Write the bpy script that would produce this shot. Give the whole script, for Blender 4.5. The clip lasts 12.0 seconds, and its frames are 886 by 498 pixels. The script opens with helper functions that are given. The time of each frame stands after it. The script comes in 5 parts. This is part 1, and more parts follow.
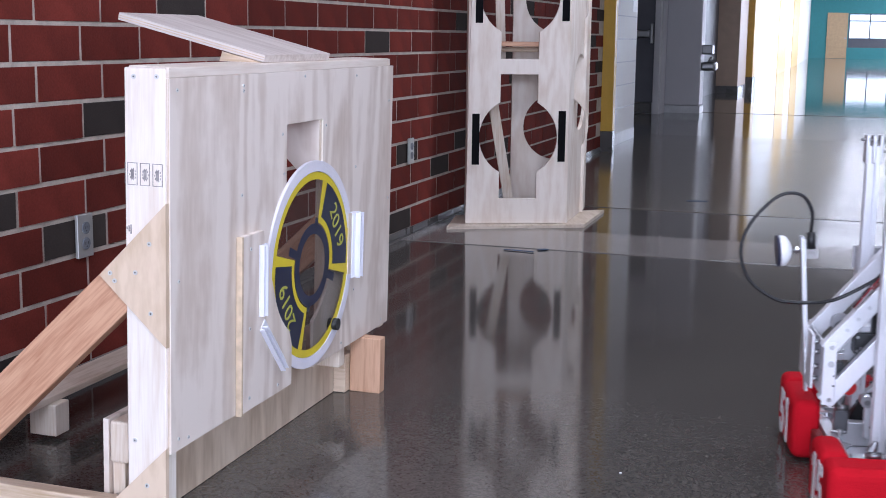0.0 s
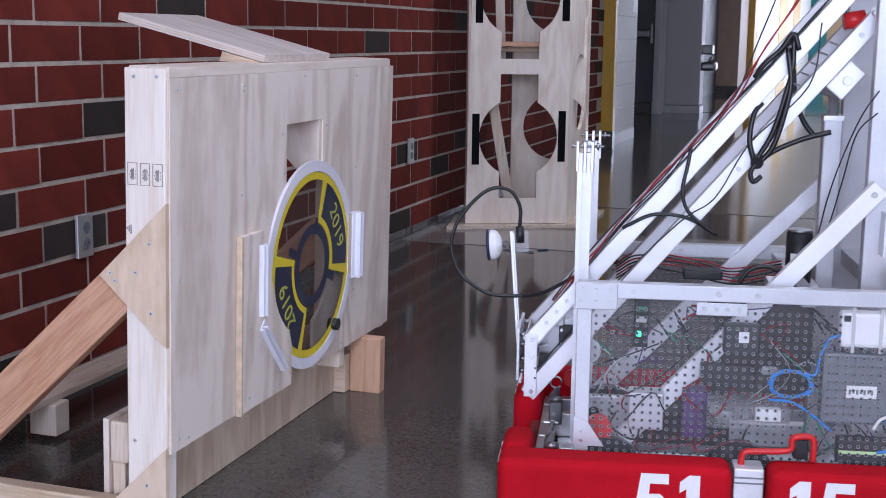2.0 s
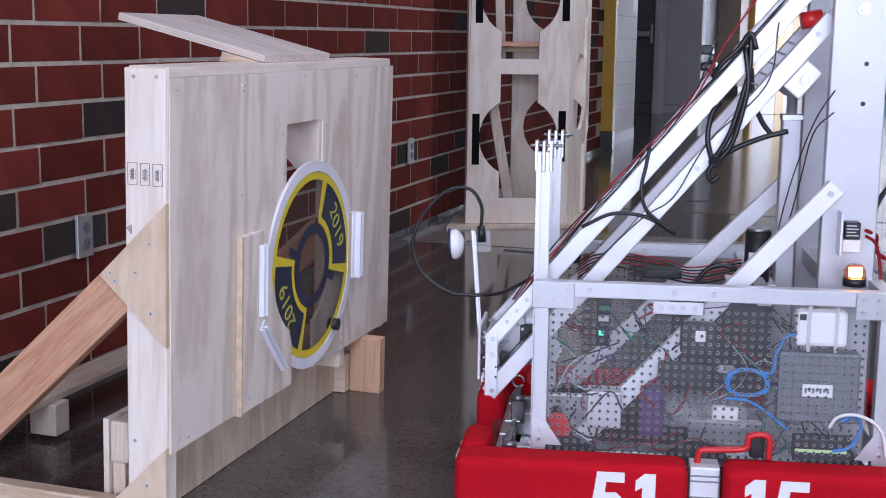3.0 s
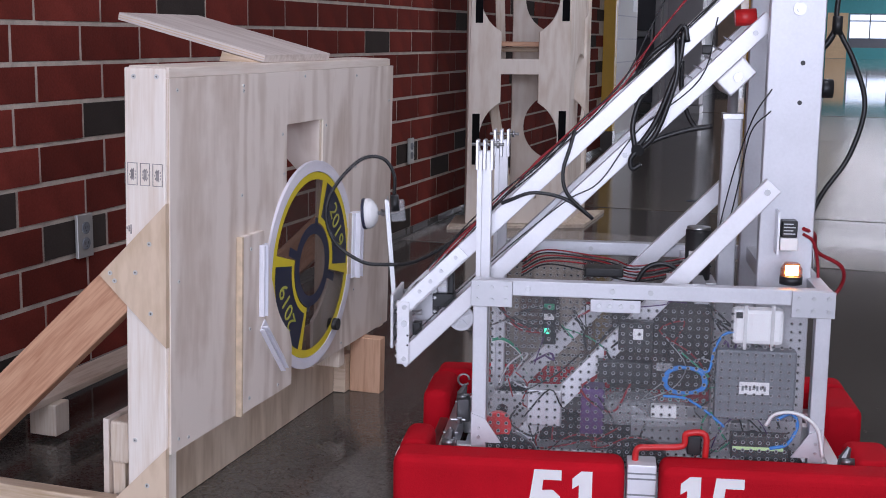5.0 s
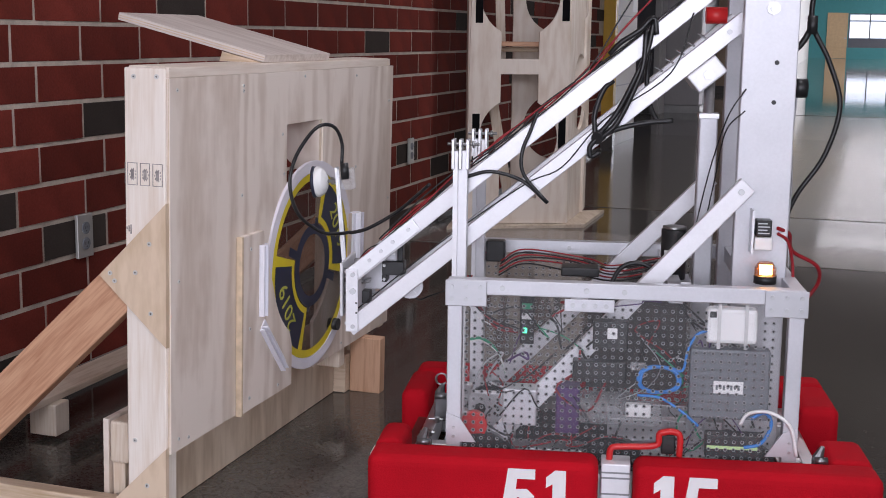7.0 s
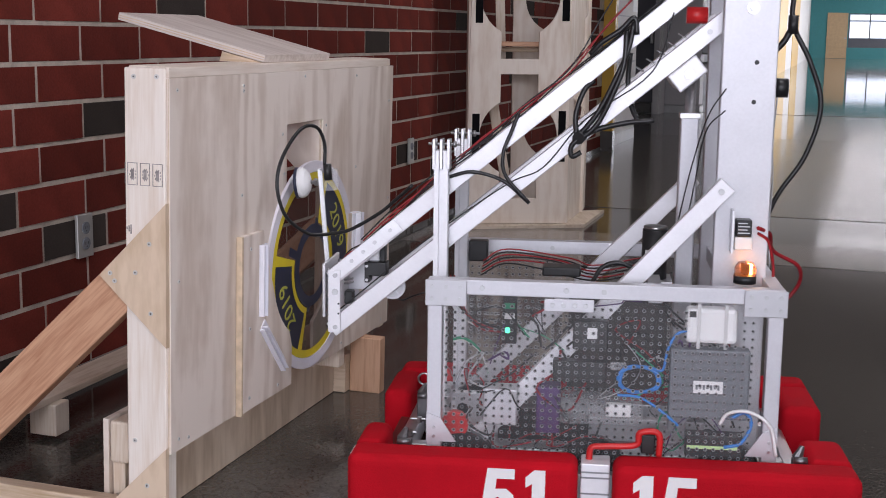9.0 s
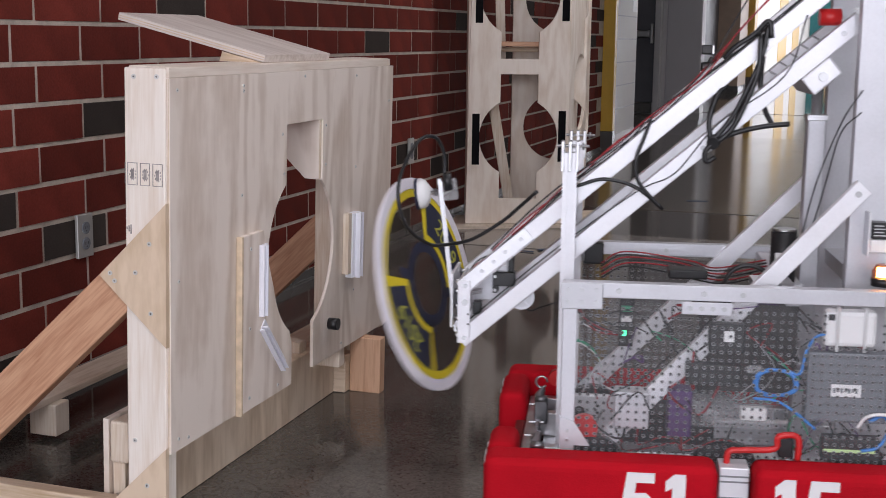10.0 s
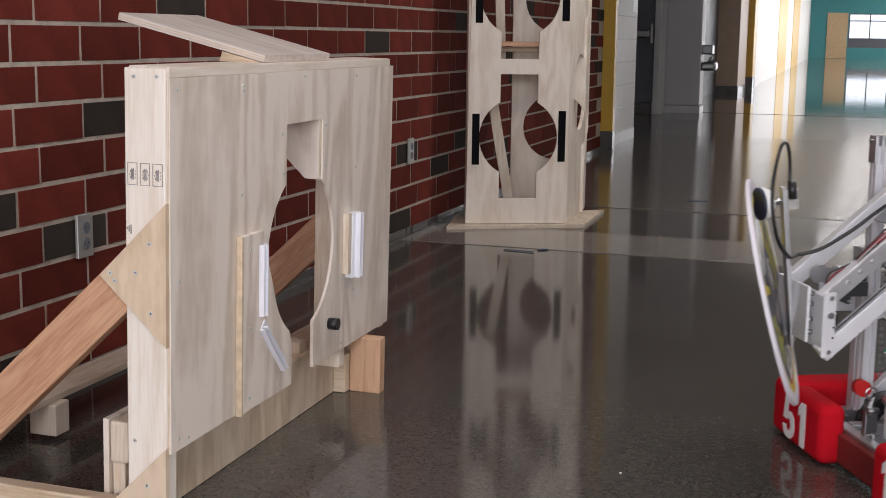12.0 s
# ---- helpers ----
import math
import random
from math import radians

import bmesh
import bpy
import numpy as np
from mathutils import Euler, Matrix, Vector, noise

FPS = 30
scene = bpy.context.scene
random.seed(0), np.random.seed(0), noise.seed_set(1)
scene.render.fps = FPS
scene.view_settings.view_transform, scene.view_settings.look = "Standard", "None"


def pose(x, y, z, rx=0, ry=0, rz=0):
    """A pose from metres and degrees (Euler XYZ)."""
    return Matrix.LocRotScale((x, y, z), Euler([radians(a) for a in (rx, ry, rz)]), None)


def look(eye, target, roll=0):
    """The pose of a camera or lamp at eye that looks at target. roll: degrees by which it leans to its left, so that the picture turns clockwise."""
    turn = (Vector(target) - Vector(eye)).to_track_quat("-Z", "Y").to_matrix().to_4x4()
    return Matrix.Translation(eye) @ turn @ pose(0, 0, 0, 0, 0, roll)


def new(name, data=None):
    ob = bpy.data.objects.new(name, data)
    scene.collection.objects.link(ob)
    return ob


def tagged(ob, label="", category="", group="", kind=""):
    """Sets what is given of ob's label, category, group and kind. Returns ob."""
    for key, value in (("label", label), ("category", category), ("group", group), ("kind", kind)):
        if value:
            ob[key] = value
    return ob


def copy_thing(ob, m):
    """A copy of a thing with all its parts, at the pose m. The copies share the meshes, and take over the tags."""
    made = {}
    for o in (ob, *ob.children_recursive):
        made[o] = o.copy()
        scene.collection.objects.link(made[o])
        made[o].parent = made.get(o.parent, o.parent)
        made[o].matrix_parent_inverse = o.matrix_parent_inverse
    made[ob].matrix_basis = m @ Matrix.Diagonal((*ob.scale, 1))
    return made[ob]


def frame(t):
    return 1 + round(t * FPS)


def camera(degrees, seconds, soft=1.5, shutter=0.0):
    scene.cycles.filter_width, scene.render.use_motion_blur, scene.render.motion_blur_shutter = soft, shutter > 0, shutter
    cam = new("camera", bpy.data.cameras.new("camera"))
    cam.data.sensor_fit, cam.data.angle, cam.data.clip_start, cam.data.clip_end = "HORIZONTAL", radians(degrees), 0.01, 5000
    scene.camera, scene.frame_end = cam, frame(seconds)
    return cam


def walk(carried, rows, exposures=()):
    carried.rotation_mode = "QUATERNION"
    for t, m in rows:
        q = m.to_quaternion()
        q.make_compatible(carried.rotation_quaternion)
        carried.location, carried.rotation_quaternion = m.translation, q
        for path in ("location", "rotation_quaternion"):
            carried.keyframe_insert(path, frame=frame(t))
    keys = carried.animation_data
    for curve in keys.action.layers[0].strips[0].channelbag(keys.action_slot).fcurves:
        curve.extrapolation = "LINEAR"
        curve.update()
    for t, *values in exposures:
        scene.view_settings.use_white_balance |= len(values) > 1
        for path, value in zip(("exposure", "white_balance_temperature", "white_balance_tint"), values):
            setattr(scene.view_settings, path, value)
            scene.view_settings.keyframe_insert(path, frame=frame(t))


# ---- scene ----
# ---- camera ----
cam = camera(38.26, 12.0, soft=0.95, shutter=0.4)
VIEW = look((1.9936, 0.0, 0.93), (0.4050, 4.6685, 0.1043), 0.69)
walk(cam, [(0, VIEW), (12, VIEW)], [(0, 0.29, 5400, 18), (0.7, 0.27, 5400, 18), (1.5, -0.02, 5420, 20), (2.5, -0.16, 5440, 20), (3.1, -0.11, 5480, 20), (5, -0.32, 5750, 20), (6, -0.32, 5950, 20), (7, -0.33, 6150, 19), (9.5, -0.31, 6200, 18), (10.5, -0.29, 6300, 16), (11.5, -0.27, 6420, 15), (12, -0.20, 6500, 14)])

# ---- light ----
world = bpy.data.worlds.new("sky")
scene.world = world
world.use_nodes = True
wn = world.node_tree.nodes
sky = wn.new("ShaderNodeTexSky")
sky.sky_type, sky.sun_disc, sky.sun_elevation, sky.sun_rotation = "NISHITA", False, radians(35), radians(120)
world.node_tree.links.new(sky.outputs[0], wn["Background"].inputs[0])
wn["Background"].inputs[1].default_value = 0.1


def lamp(name, m, w, h, watts, colour=(1, 1, 1)):
    data = bpy.data.lights.new(name, "AREA")
    data.shape, data.size, data.size_y, data.energy, data.color = "RECTANGLE", w, h, watts, colour
    ob = new(name, data)
    ob.matrix_basis = m
    return ob


# fluorescent ceiling panels along the corridor, daylight from unseen windows behind the camera and down the corridor
for ly in (-1.0, 2.6, 6.2, 9.8, 13.4, 17.0, 20.6):
    lamp("ceiling_light", pose(2.0 if ly < 8 else 3.35, ly, 2.84), 1.2, 0.6, (29 if ly < 5 else 42) if ly < 8 else (20 if ly < 12 else 32), (1.0, 0.97, 0.95))
for ly in (25, 29, 33, 37, 41, 45, 49):
    lamp("ceiling_light", pose(1.7, ly, 2.84), 1.4, 0.6, 15, (1.0, 0.97, 0.95))
# added side lamp that brightens the robot and plywood; the east wall has no window
lamp("offscreen_light", look((4.12, -0.6, 1.5), (2.0, -0.5, 1.3)), 3.4, 1.8, 75, (0.95, 0.97, 1.0))
lamp("offscreen_light", look((2.2, -3.9, 1.7), (2.0, 0, 1.0)), 3.6, 2.2, 255, (0.93, 0.96, 1.0))
lamp("offscreen_light", look((4.1, 46, 1.6), (0, 46, 1.4)), 42, 2.4, 1650, (0.95, 0.97, 1.0))


# ---- materials ----
def mat(name, colour, rough=0.5, metal=0.0, vary=0.12, scale=8.0, bump=0.0, bscale=60.0, stretch=(1, 1, 1), trans=0.0, emit=0.0, spec=0.5, island=0.0, alpha=1.0, ior=1.45):
    """Principled surface with two scales of colour variation and fine relief."""
    m = bpy.data.materials.new(name)
    m.use_nodes = True
    t = m.node_tree
    n, l = t.nodes, t.links
    p = n["Principled BSDF"]
    co = n.new("ShaderNodeTexCoord")
    mp = n.new("ShaderNodeMapping")
    mp.inputs["Scale"].default_value = stretch
    l.new(co.outputs["Object"], mp.inputs[0])
    big = n.new("ShaderNodeTexNoise")
    big.inputs["Scale"].default_value, big.inputs["Detail"].default_value = scale, 5
    l.new(mp.outputs[0], big.inputs["Vector"])
    fine = n.new("ShaderNodeTexNoise")
    fine.inputs["Scale"].default_value, fine.inputs["Detail"].default_value = bscale, 4
    l.new(mp.outputs[0], fine.inputs["Vector"])
    mix = n.new("ShaderNodeMath")
    mix.operation = "MULTIPLY_ADD"
    l.new(fine.outputs[0], mix.inputs[0])
    mix.inputs[1].default_value = 0.45
    l.new(big.outputs[0], mix.inputs[2])
    ramp = n.new("ShaderNodeMapRange")
    ramp.inputs["From Min"].default_value, ramp.inputs["From Max"].default_value = 0.45, 1.0
    ramp.inputs["To Min"].default_value, ramp.inputs["To Max"].default_value = 1 - vary, 1 + vary
    l.new(mix.outputs[0], ramp.inputs[0])
    val = ramp.outputs[0]
    if island:
        info = n.new("ShaderNodeObjectInfo")
        r2 = n.new("ShaderNodeMapRange")
        r2.inputs["To Min"].default_value, r2.inputs["To Max"].default_value = 1 - island, 1 + island
        l.new(info.outputs["Random"], r2.inputs[0])
        mm = n.new("ShaderNodeMath")
        mm.operation = "MULTIPLY"
        l.new(val, mm.inputs[0])
        l.new(r2.outputs[0], mm.inputs[1])
        val = mm.outputs[0]
    sc = n.new("ShaderNodeVectorMath")
    sc.operation = "SCALE"
    sc.inputs[0].default_value = colour
    l.new(val, sc.inputs["Scale"])
    l.new(sc.outputs[0], p.inputs["Base Color"])
    rr = n.new("ShaderNodeMapRange")
    rr.inputs["To Min"].default_value, rr.inputs["To Max"].default_value = max(rough * 0.75, 0.02), min(rough * 1.25, 1)
    l.new(big.outputs[0], rr.inputs[0])
    l.new(rr.outputs[0], p.inputs["Roughness"])
    p.inputs["Metallic"].default_value = metal
    p.inputs["Specular IOR Level"].default_value = spec
    p.inputs["Transmission Weight"].default_value = trans
    p.inputs["IOR"].default_value = ior
    p.inputs["Alpha"].default_value = alpha
    if emit:
        p.inputs["Emission Color"].default_value = (*colour, 1)
        p.inputs["Emission Strength"].default_value = emit
    if bump:
        b = n.new("ShaderNodeBump")
        b.inputs["Strength"].default_value, b.inputs["Distance"].default_value = bump, 0.004
        l.new(fine.outputs[0], b.inputs["Height"])
        l.new(b.outputs[0], p.inputs["Normal"])
    return m


def wood(name, light, dark, grain=(14, 14, 1.2), bands=6.0, rough=0.55, ring=0.10, fibre=1.0):
    """Wood with long grain along one axis, growth bands and a few knots."""
    m = bpy.data.materials.new(name)
    m.use_nodes = True
    t = m.node_tree
    n, l = t.nodes, t.links
    p = n["Principled BSDF"]
    co = n.new("ShaderNodeTexCoord")
    mp = n.new("ShaderNodeMapping")
    mp.inputs["Scale"].default_value = grain
    l.new(co.outputs["Object"], mp.inputs[0])
    wide = n.new("ShaderNodeMapping")
    wide.inputs["Scale"].default_value = [0.32 * g if g > 3 else 0.55 * g for g in grain]
    l.new(co.outputs["Object"], wide.inputs[0])
    warp = n.new("ShaderNodeTexNoise")
    warp.inputs["Scale"].default_value, warp.inputs["Detail"].default_value, warp.inputs["Distortion"].default_value = 1.6, 2, 0.5
    l.new(wide.outputs[0], warp.inputs["Vector"])
    wave = n.new("ShaderNodeMath")
    wave.operation = "MULTIPLY"
    wave.inputs[1].default_value = bands * 6.28
    jag = n.new("ShaderNodeTexNoise")
    jag.inputs["Scale"].default_value, jag.inputs["Detail"].default_value = 22, 3
    l.new(co.outputs["Object"], jag.inputs["Vector"])
    jm = n.new("ShaderNodeMath")
    jm.operation = "MULTIPLY_ADD"
    jm.inputs[1].default_value = 0.035
    l.new(jag.outputs[0], jm.inputs[0])
    l.new(warp.outputs[0], jm.inputs[2])
    l.new(jm.outputs[0], wave.inputs[0])
    sn = n.new("ShaderNodeMath")
    sn.operation = "SINE"
    l.new(wave.outputs[0], sn.inputs[0])
    fib = n.new("ShaderNodeTexNoise")
    fib.inputs["Scale"].default_value, fib.inputs["Detail"].default_value = 9, 6
    l.new(mp.outputs[0], fib.inputs["Vector"])
    add = n.new("ShaderNodeMath")
    add.operation = "MULTIPLY_ADD"
    l.new(sn.outputs[0], add.inputs[0])
    add.inputs[1].default_value = ring
    soft = n.new("ShaderNodeMath")
    soft.operation = "MULTIPLY_ADD"
    soft.inputs[1].default_value, soft.inputs[2].default_value = fibre, 0.5 * (1 - fibre)
    l.new(fib.outputs[0], soft.inputs[0])
    l.new(soft.outputs[0], add.inputs[2])
    blot = n.new("ShaderNodeTexNoise")
    blot.inputs["Scale"].default_value, blot.inputs["Detail"].default_value = 5, 3
    l.new(co.outputs["Object"], blot.inputs["Vector"])
    add2 = n.new("ShaderNodeMath")
    add2.operation = "MULTIPLY_ADD"
    l.new(blot.outputs[0], add2.inputs[0])
    add2.inputs[1].default_value = 0.5
    l.new(add.outputs[0], add2.inputs[2])
    cr = n.new("ShaderNodeValToRGB")
    cr.color_ramp.elements[0].position, cr.color_ramp.elements[0].color = 0.42, (*dark, 1)
    cr.color_ramp.elements[1].position, cr.color_ramp.elements[1].color = 0.86, (*light, 1)
    l.new(add2.outputs[0], cr.inputs[0])
    l.new(cr.outputs[0], p.inputs["Base Color"])
    p.inputs["Roughness"].default_value = rough
    b = n.new("ShaderNodeBump")
    b.inputs["Strength"].default_value, b.inputs["Distance"].default_value = 0.25, 0.002
    l.new(fib.outputs[0], b.inputs["Height"])
    l.new(b.outputs[0], p.inputs["Normal"])
    return m


def floor_material():
    """Polished dark vinyl with pale and dark specks, scuffs and broad wear."""
    m = mat("polished_speckled_floor", (0.084, 0.076, 0.067), rough=0.082, vary=0.16, scale=1.3, bscale=40, spec=0.5)
    t = m.node_tree
    n, l = t.nodes, t.links
    p = n["Principled BSDF"]
    co = n.new("ShaderNodeTexCoord")
    vor = n.new("ShaderNodeTexVoronoi")
    vor.inputs["Scale"].default_value = 210
    l.new(co.outputs["Object"], vor.inputs["Vector"])
    hi = n.new("ShaderNodeMapRange")
    hi.inputs["From Min"].default_value, hi.inputs["From Max"].default_value = 0.0, 1.0
    hi.inputs["To Min"].default_value, hi.inputs["To Max"].default_value = 0.74, 1.26
    sep = n.new("ShaderNodeSeparateColor")
    l.new(vor.outputs["Color"], sep.inputs[0])
    l.new(sep.outputs[0], hi.inputs[0])
    old = p.inputs["Base Color"].links[0].from_socket
    sc = n.new("ShaderNodeVectorMath")
    sc.operation = "SCALE"
    l.new(old, sc.inputs[0])
    l.new(hi.outputs[0], sc.inputs["Scale"])
    l.new(sc.outputs[0], p.inputs["Base Color"])
    wav = n.new("ShaderNodeTexNoise")
    wav.inputs["Scale"].default_value, wav.inputs["Detail"].default_value = 3.5, 3
    l.new(co.outputs["Object"], wav.inputs["Vector"])
    b = n.new("ShaderNodeBump")
    b.inputs["Strength"].default_value, b.inputs["Distance"].default_value = 0.012, 0.012
    l.new(wav.outputs[0], b.inputs["Height"])
    l.new(b.outputs[0], p.inputs["Normal"])
    return m


PLY = wood("plywood", (0.80, 0.71, 0.63), (0.58, 0.475, 0.39), (6, 6, 1.0), 9, ring=0.19, fibre=0.45)
PLY_DRY = wood("dry_plywood", (0.74, 0.61, 0.47), (0.50, 0.37, 0.25), (9, 9, 1.3), 8, ring=0.13, fibre=0.5)
PLY_FLAT = wood("plywood_lying", (0.68, 0.58, 0.47), (0.50, 0.39, 0.28), (10, 1.1, 10), 5)
PLYEDGE = mat("plywood_edge", (0.60, 0.47, 0.33), 0.7, vary=0.2, scale=30, bump=0.2)
PINE = wood("pine", (0.78, 0.68, 0.57), (0.62, 0.48, 0.34), (22, 22, 1.5), 4)
PALEPINE = wood("pale_pine", (0.86, 0.79, 0.71), (0.72, 0.61, 0.50), (20, 20, 1.3), 4, fibre=0.7)
PALEPINE_Y = wood("pale_pine_lengthwise", (0.80, 0.71, 0.62), (0.63, 0.51, 0.41), (20, 1.3, 20), 4, fibre=0.6)
PINE_Y = wood("pine_lengthwise", (0.74, 0.62, 0.50), (0.54, 0.40, 0.28), (22, 1.5, 22), 4)
FIR = wood("fir", (0.62, 0.36, 0.22), (0.42, 0.20, 0.11), (1.5, 24, 24), 5)
FIR_Z = wood("fir_upright", (0.62, 0.38, 0.24), (0.42, 0.22, 0.12), (24, 24, 1.5), 5)
BRICK = mat("red_brick", (0.142, 0.026, 0.018), 0.9, vary=0.30, scale=9, bump=0.35, bscale=180, island=0.25, spec=0.12)
BRICK_DARK = mat("dark_brick", (0.050, 0.040, 0.035), 0.9, vary=0.2, scale=9, bump=0.35, bscale=180, island=0.2, spec=0.12)
MORTAR = mat("mortar", (0.46, 0.395, 0.33), 0.9, vary=0.25, scale=20, bump=0.5, bscale=220)
COVE = mat("grey_vinyl_base", (0.10, 0.095, 0.09), 0.28, vary=0.1, scale=4)
FLOOR = floor_material()
STRIP = mat("pale_floor_band", (0.22, 0.20, 0.18), 0.12, vary=0.12, scale=3, bscale=90)
WHITEWALL = mat("white_painted_block", (0.72, 0.70, 0.66), 0.5, vary=0.06, scale=2, bump=0.2, bscale=120)
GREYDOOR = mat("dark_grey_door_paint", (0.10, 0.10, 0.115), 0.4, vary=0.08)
# grey for the walls out of view, kept dull to cut bounced light
UNSEENWALL = mat("dimmed_unseen_wall", (0.30, 0.285, 0.255), 0.6, vary=0.05, scale=2)
GREYWALL = mat("grey_paint", (0.47, 0.455, 0.465), 0.45, vary=0.06, scale=2)
TAN = mat("tan_paint", (0.52, 0.39, 0.29), 0.5, vary=0.08)
YELLOW = mat("yellow_paint", (0.62, 0.38, 0.05), 0.4, vary=0.08)
TEAL = mat("teal_paint", (0.05, 0.24, 0.25), 0.5, vary=0.06)
# ceiling out of view, toned down so that less light bounces back
CEIL = mat("toned_down_ceiling", (0.50, 0.49, 0.47), 0.9, vary=0.05, bump=0.2)
ALU = mat("brushed_aluminium", (0.60, 0.60, 0.62), 0.36, 0.85, vary=0.07, scale=12, bump=0.06, bscale=200)
ALU_WHITE = mat("mill_aluminium", (0.73, 0.73, 0.76), 0.40, 0.35, vary=0.06, scale=10, bump=0.05, bscale=150)
ALU_FRAME = mat("grey_mill_aluminium", (0.54, 0.54, 0.57), 0.40, 0.45, vary=0.09, scale=9, bump=0.06, bscale=160)
CATCH = mat("bright_aluminium_angle", (0.86, 0.86, 0.92), 0.35, 0.2, vary=0.06)
SCREW = mat("bright_screw", (0.62, 0.61, 0.58), 0.45, 0.25, vary=0.1)
STEEL = mat("zinc_steel", (0.42, 0.42, 0.43), 0.3, 1.0, vary=0.1)
HOOK = mat("black_hook_tape", (0.006, 0.006, 0.007), 0.9, vary=0.2, bump=0.4, bscale=300, spec=0.1)
BLACK = mat("black_plastic", (0.015, 0.015, 0.016), 0.4, vary=0.2)
RUBBER = mat("black_rubber_hose", (0.012, 0.012, 0.013), 0.35, vary=0.1)
REDCLOTH = mat("red_bumper_cloth", (0.46, 0.007, 0.015), 0.85, vary=0.16, scale=7, bump=0.4, bscale=420, spec=0.08)
REDPLASTIC = mat("red_plastic", (0.55, 0.02, 0.02), 0.35, vary=0.05)
WHITE = mat("white_plastic", (0.80, 0.80, 0.80), 0.4, vary=0.04)
LETTER = mat("white_vinyl_letters", (0.82, 0.80, 0.80), 0.6, vary=0.05)
GREYPLASTIC = mat("grey_plastic", (0.16, 0.17, 0.19), 0.5, vary=0.05)
BLUE = mat("blue_cable", (0.05, 0.22, 0.60), 0.4, vary=0.05)
REDWIRE = mat("red_wire", (0.27, 0.012, 0.018), 0.4, vary=0.05)
AMBER = mat("amber_lens", (0.80, 0.17, 0.01), 0.2, vary=0.05, alpha=0.45)
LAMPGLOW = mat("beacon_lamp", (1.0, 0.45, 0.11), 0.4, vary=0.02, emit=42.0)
CLEAR = mat("clear_polycarbonate", (0.85, 0.87, 0.90), 0.06, vary=0.02, alpha=0.03, spec=0.4)
HATCHCLEAR = mat("tinted_polycarbonate", (0.06, 0.048, 0.04), 0.05, vary=0.02, alpha=0.28, spec=0.5)
LOOP = mat("white_loop_tape", (0.74, 0.71, 0.76), 0.95, vary=0.08, bump=0.5, bscale=300)
HYELLOW = mat("yellow_decal", (0.70, 0.56, 0.02), 0.35, vary=0.05)
HNAVY = mat("navy_decal", (0.022, 0.026, 0.055), 0.35, vary=0.1)
HTEXT = mat("olive_letters", (0.42, 0.42, 0.06), 0.4, vary=0.05)
# hand-written mesh helpers ------------------------------------------------


def bmx():
    return bmesh.new()


def box(bm, x0, x1, y0, y1, z0, z1, m=None, bevel=0.0):
    """An axis-aligned block, bevelled if asked, moved by m."""
    b = bmesh.new()
    vs = [b.verts.new((x, y, z)) for x in (x0, x1) for y in (y0, y1) for z in (z0, z1)]
    for f in ((0, 1, 3, 2), (4, 6, 7, 5), (0, 4, 5, 1), (2, 3, 7, 6), (0, 2, 6, 4), (1, 5, 7, 3)):
        b.faces.new([vs[i] for i in f])
    if bevel:
        bmesh.ops.bevel(b, geom=b.edges[:], offset=bevel, segments=2, profile=0.5, affect="EDGES")
    merge(bm, b, m)
    return bm


def merge(bm, b, m=None):
    if m is not None:
        b.transform(m)
    me = bpy.data.meshes.new("tmp")
    b.to_mesh(me)
    b.free()
    bm.from_mesh(me)
    bpy.data.meshes.remove(me)


def cyl(bm, p0, p1, r, seg=16, r1=None, cap=True):
    """A cylinder or cone between two points."""
    p0, p1 = Vector(p0), Vector(p1)
    ax = (p1 - p0).normalized()
    u = ax.orthogonal().normalized()
    v = ax.cross(u)
    r1 = r if r1 is None else r1
    a = [bm.verts.new(p0 + r * (math.cos(k) * u + math.sin(k) * v)) for k in [2 * math.pi * i / seg for i in range(seg)]]
    b = [bm.verts.new(p1 + r1 * (math.cos(k) * u + math.sin(k) * v)) for k in [2 * math.pi * i / seg for i in range(seg)]]
    for i in range(seg):
        f = bm.faces.new((a[i], a[(i + 1) % seg], b[(i + 1) % seg], b[i]))
        f.smooth = seg > 8
    if cap:
        bm.faces.new(a[::-1])
        bm.faces.new(b)
    return bm


def smooth_path(pts, n=6):
    """Catmull-Rom through the points."""
    P = [Vector(p) for p in pts]
    P = [2 * P[0] - P[1]] + P + [2 * P[-1] - P[-2]]
    out = []
    for i in range(1, len(P) - 2):
        a, b, c, d = P[i - 1:i + 3]
        for k in range(n):
            t = k / n
            out.append(0.5 * (2 * b + (c - a) * t + (2 * a - 5 * b + 4 * c - d) * t * t + (3 * b - a - 3 * c + d) * t ** 3))
    out.append(P[-2])
    return out


def cable(bm, pts, r, seg=8, n=6):
    """A round cable along a smooth path."""
    P = smooth_path(pts, n)
    rings = []
    u = (P[1] - P[0]).orthogonal().normalized()
    for i, p in enumerate(P):
        ax = (P[min(i + 1, len(P) - 1)] - P[max(i - 1, 0)]).normalized()
        u = (u - ax * u.dot(ax)).normalized()
        v = ax.cross(u)
        rings.append([bm.verts.new(p + r * (math.cos(2 * math.pi * k / seg) * u + math.sin(2 * math.pi * k / seg) * v)) for k in range(seg)])
    for a, b in zip(rings, rings[1:]):
        for k in range(seg):
            f = bm.faces.new((a[k], a[(k + 1) % seg], b[(k + 1) % seg], b[k]))
            f.smooth = True
    bm.faces.new(rings[0][::-1])
    bm.faces.new(rings[-1])
    return bm


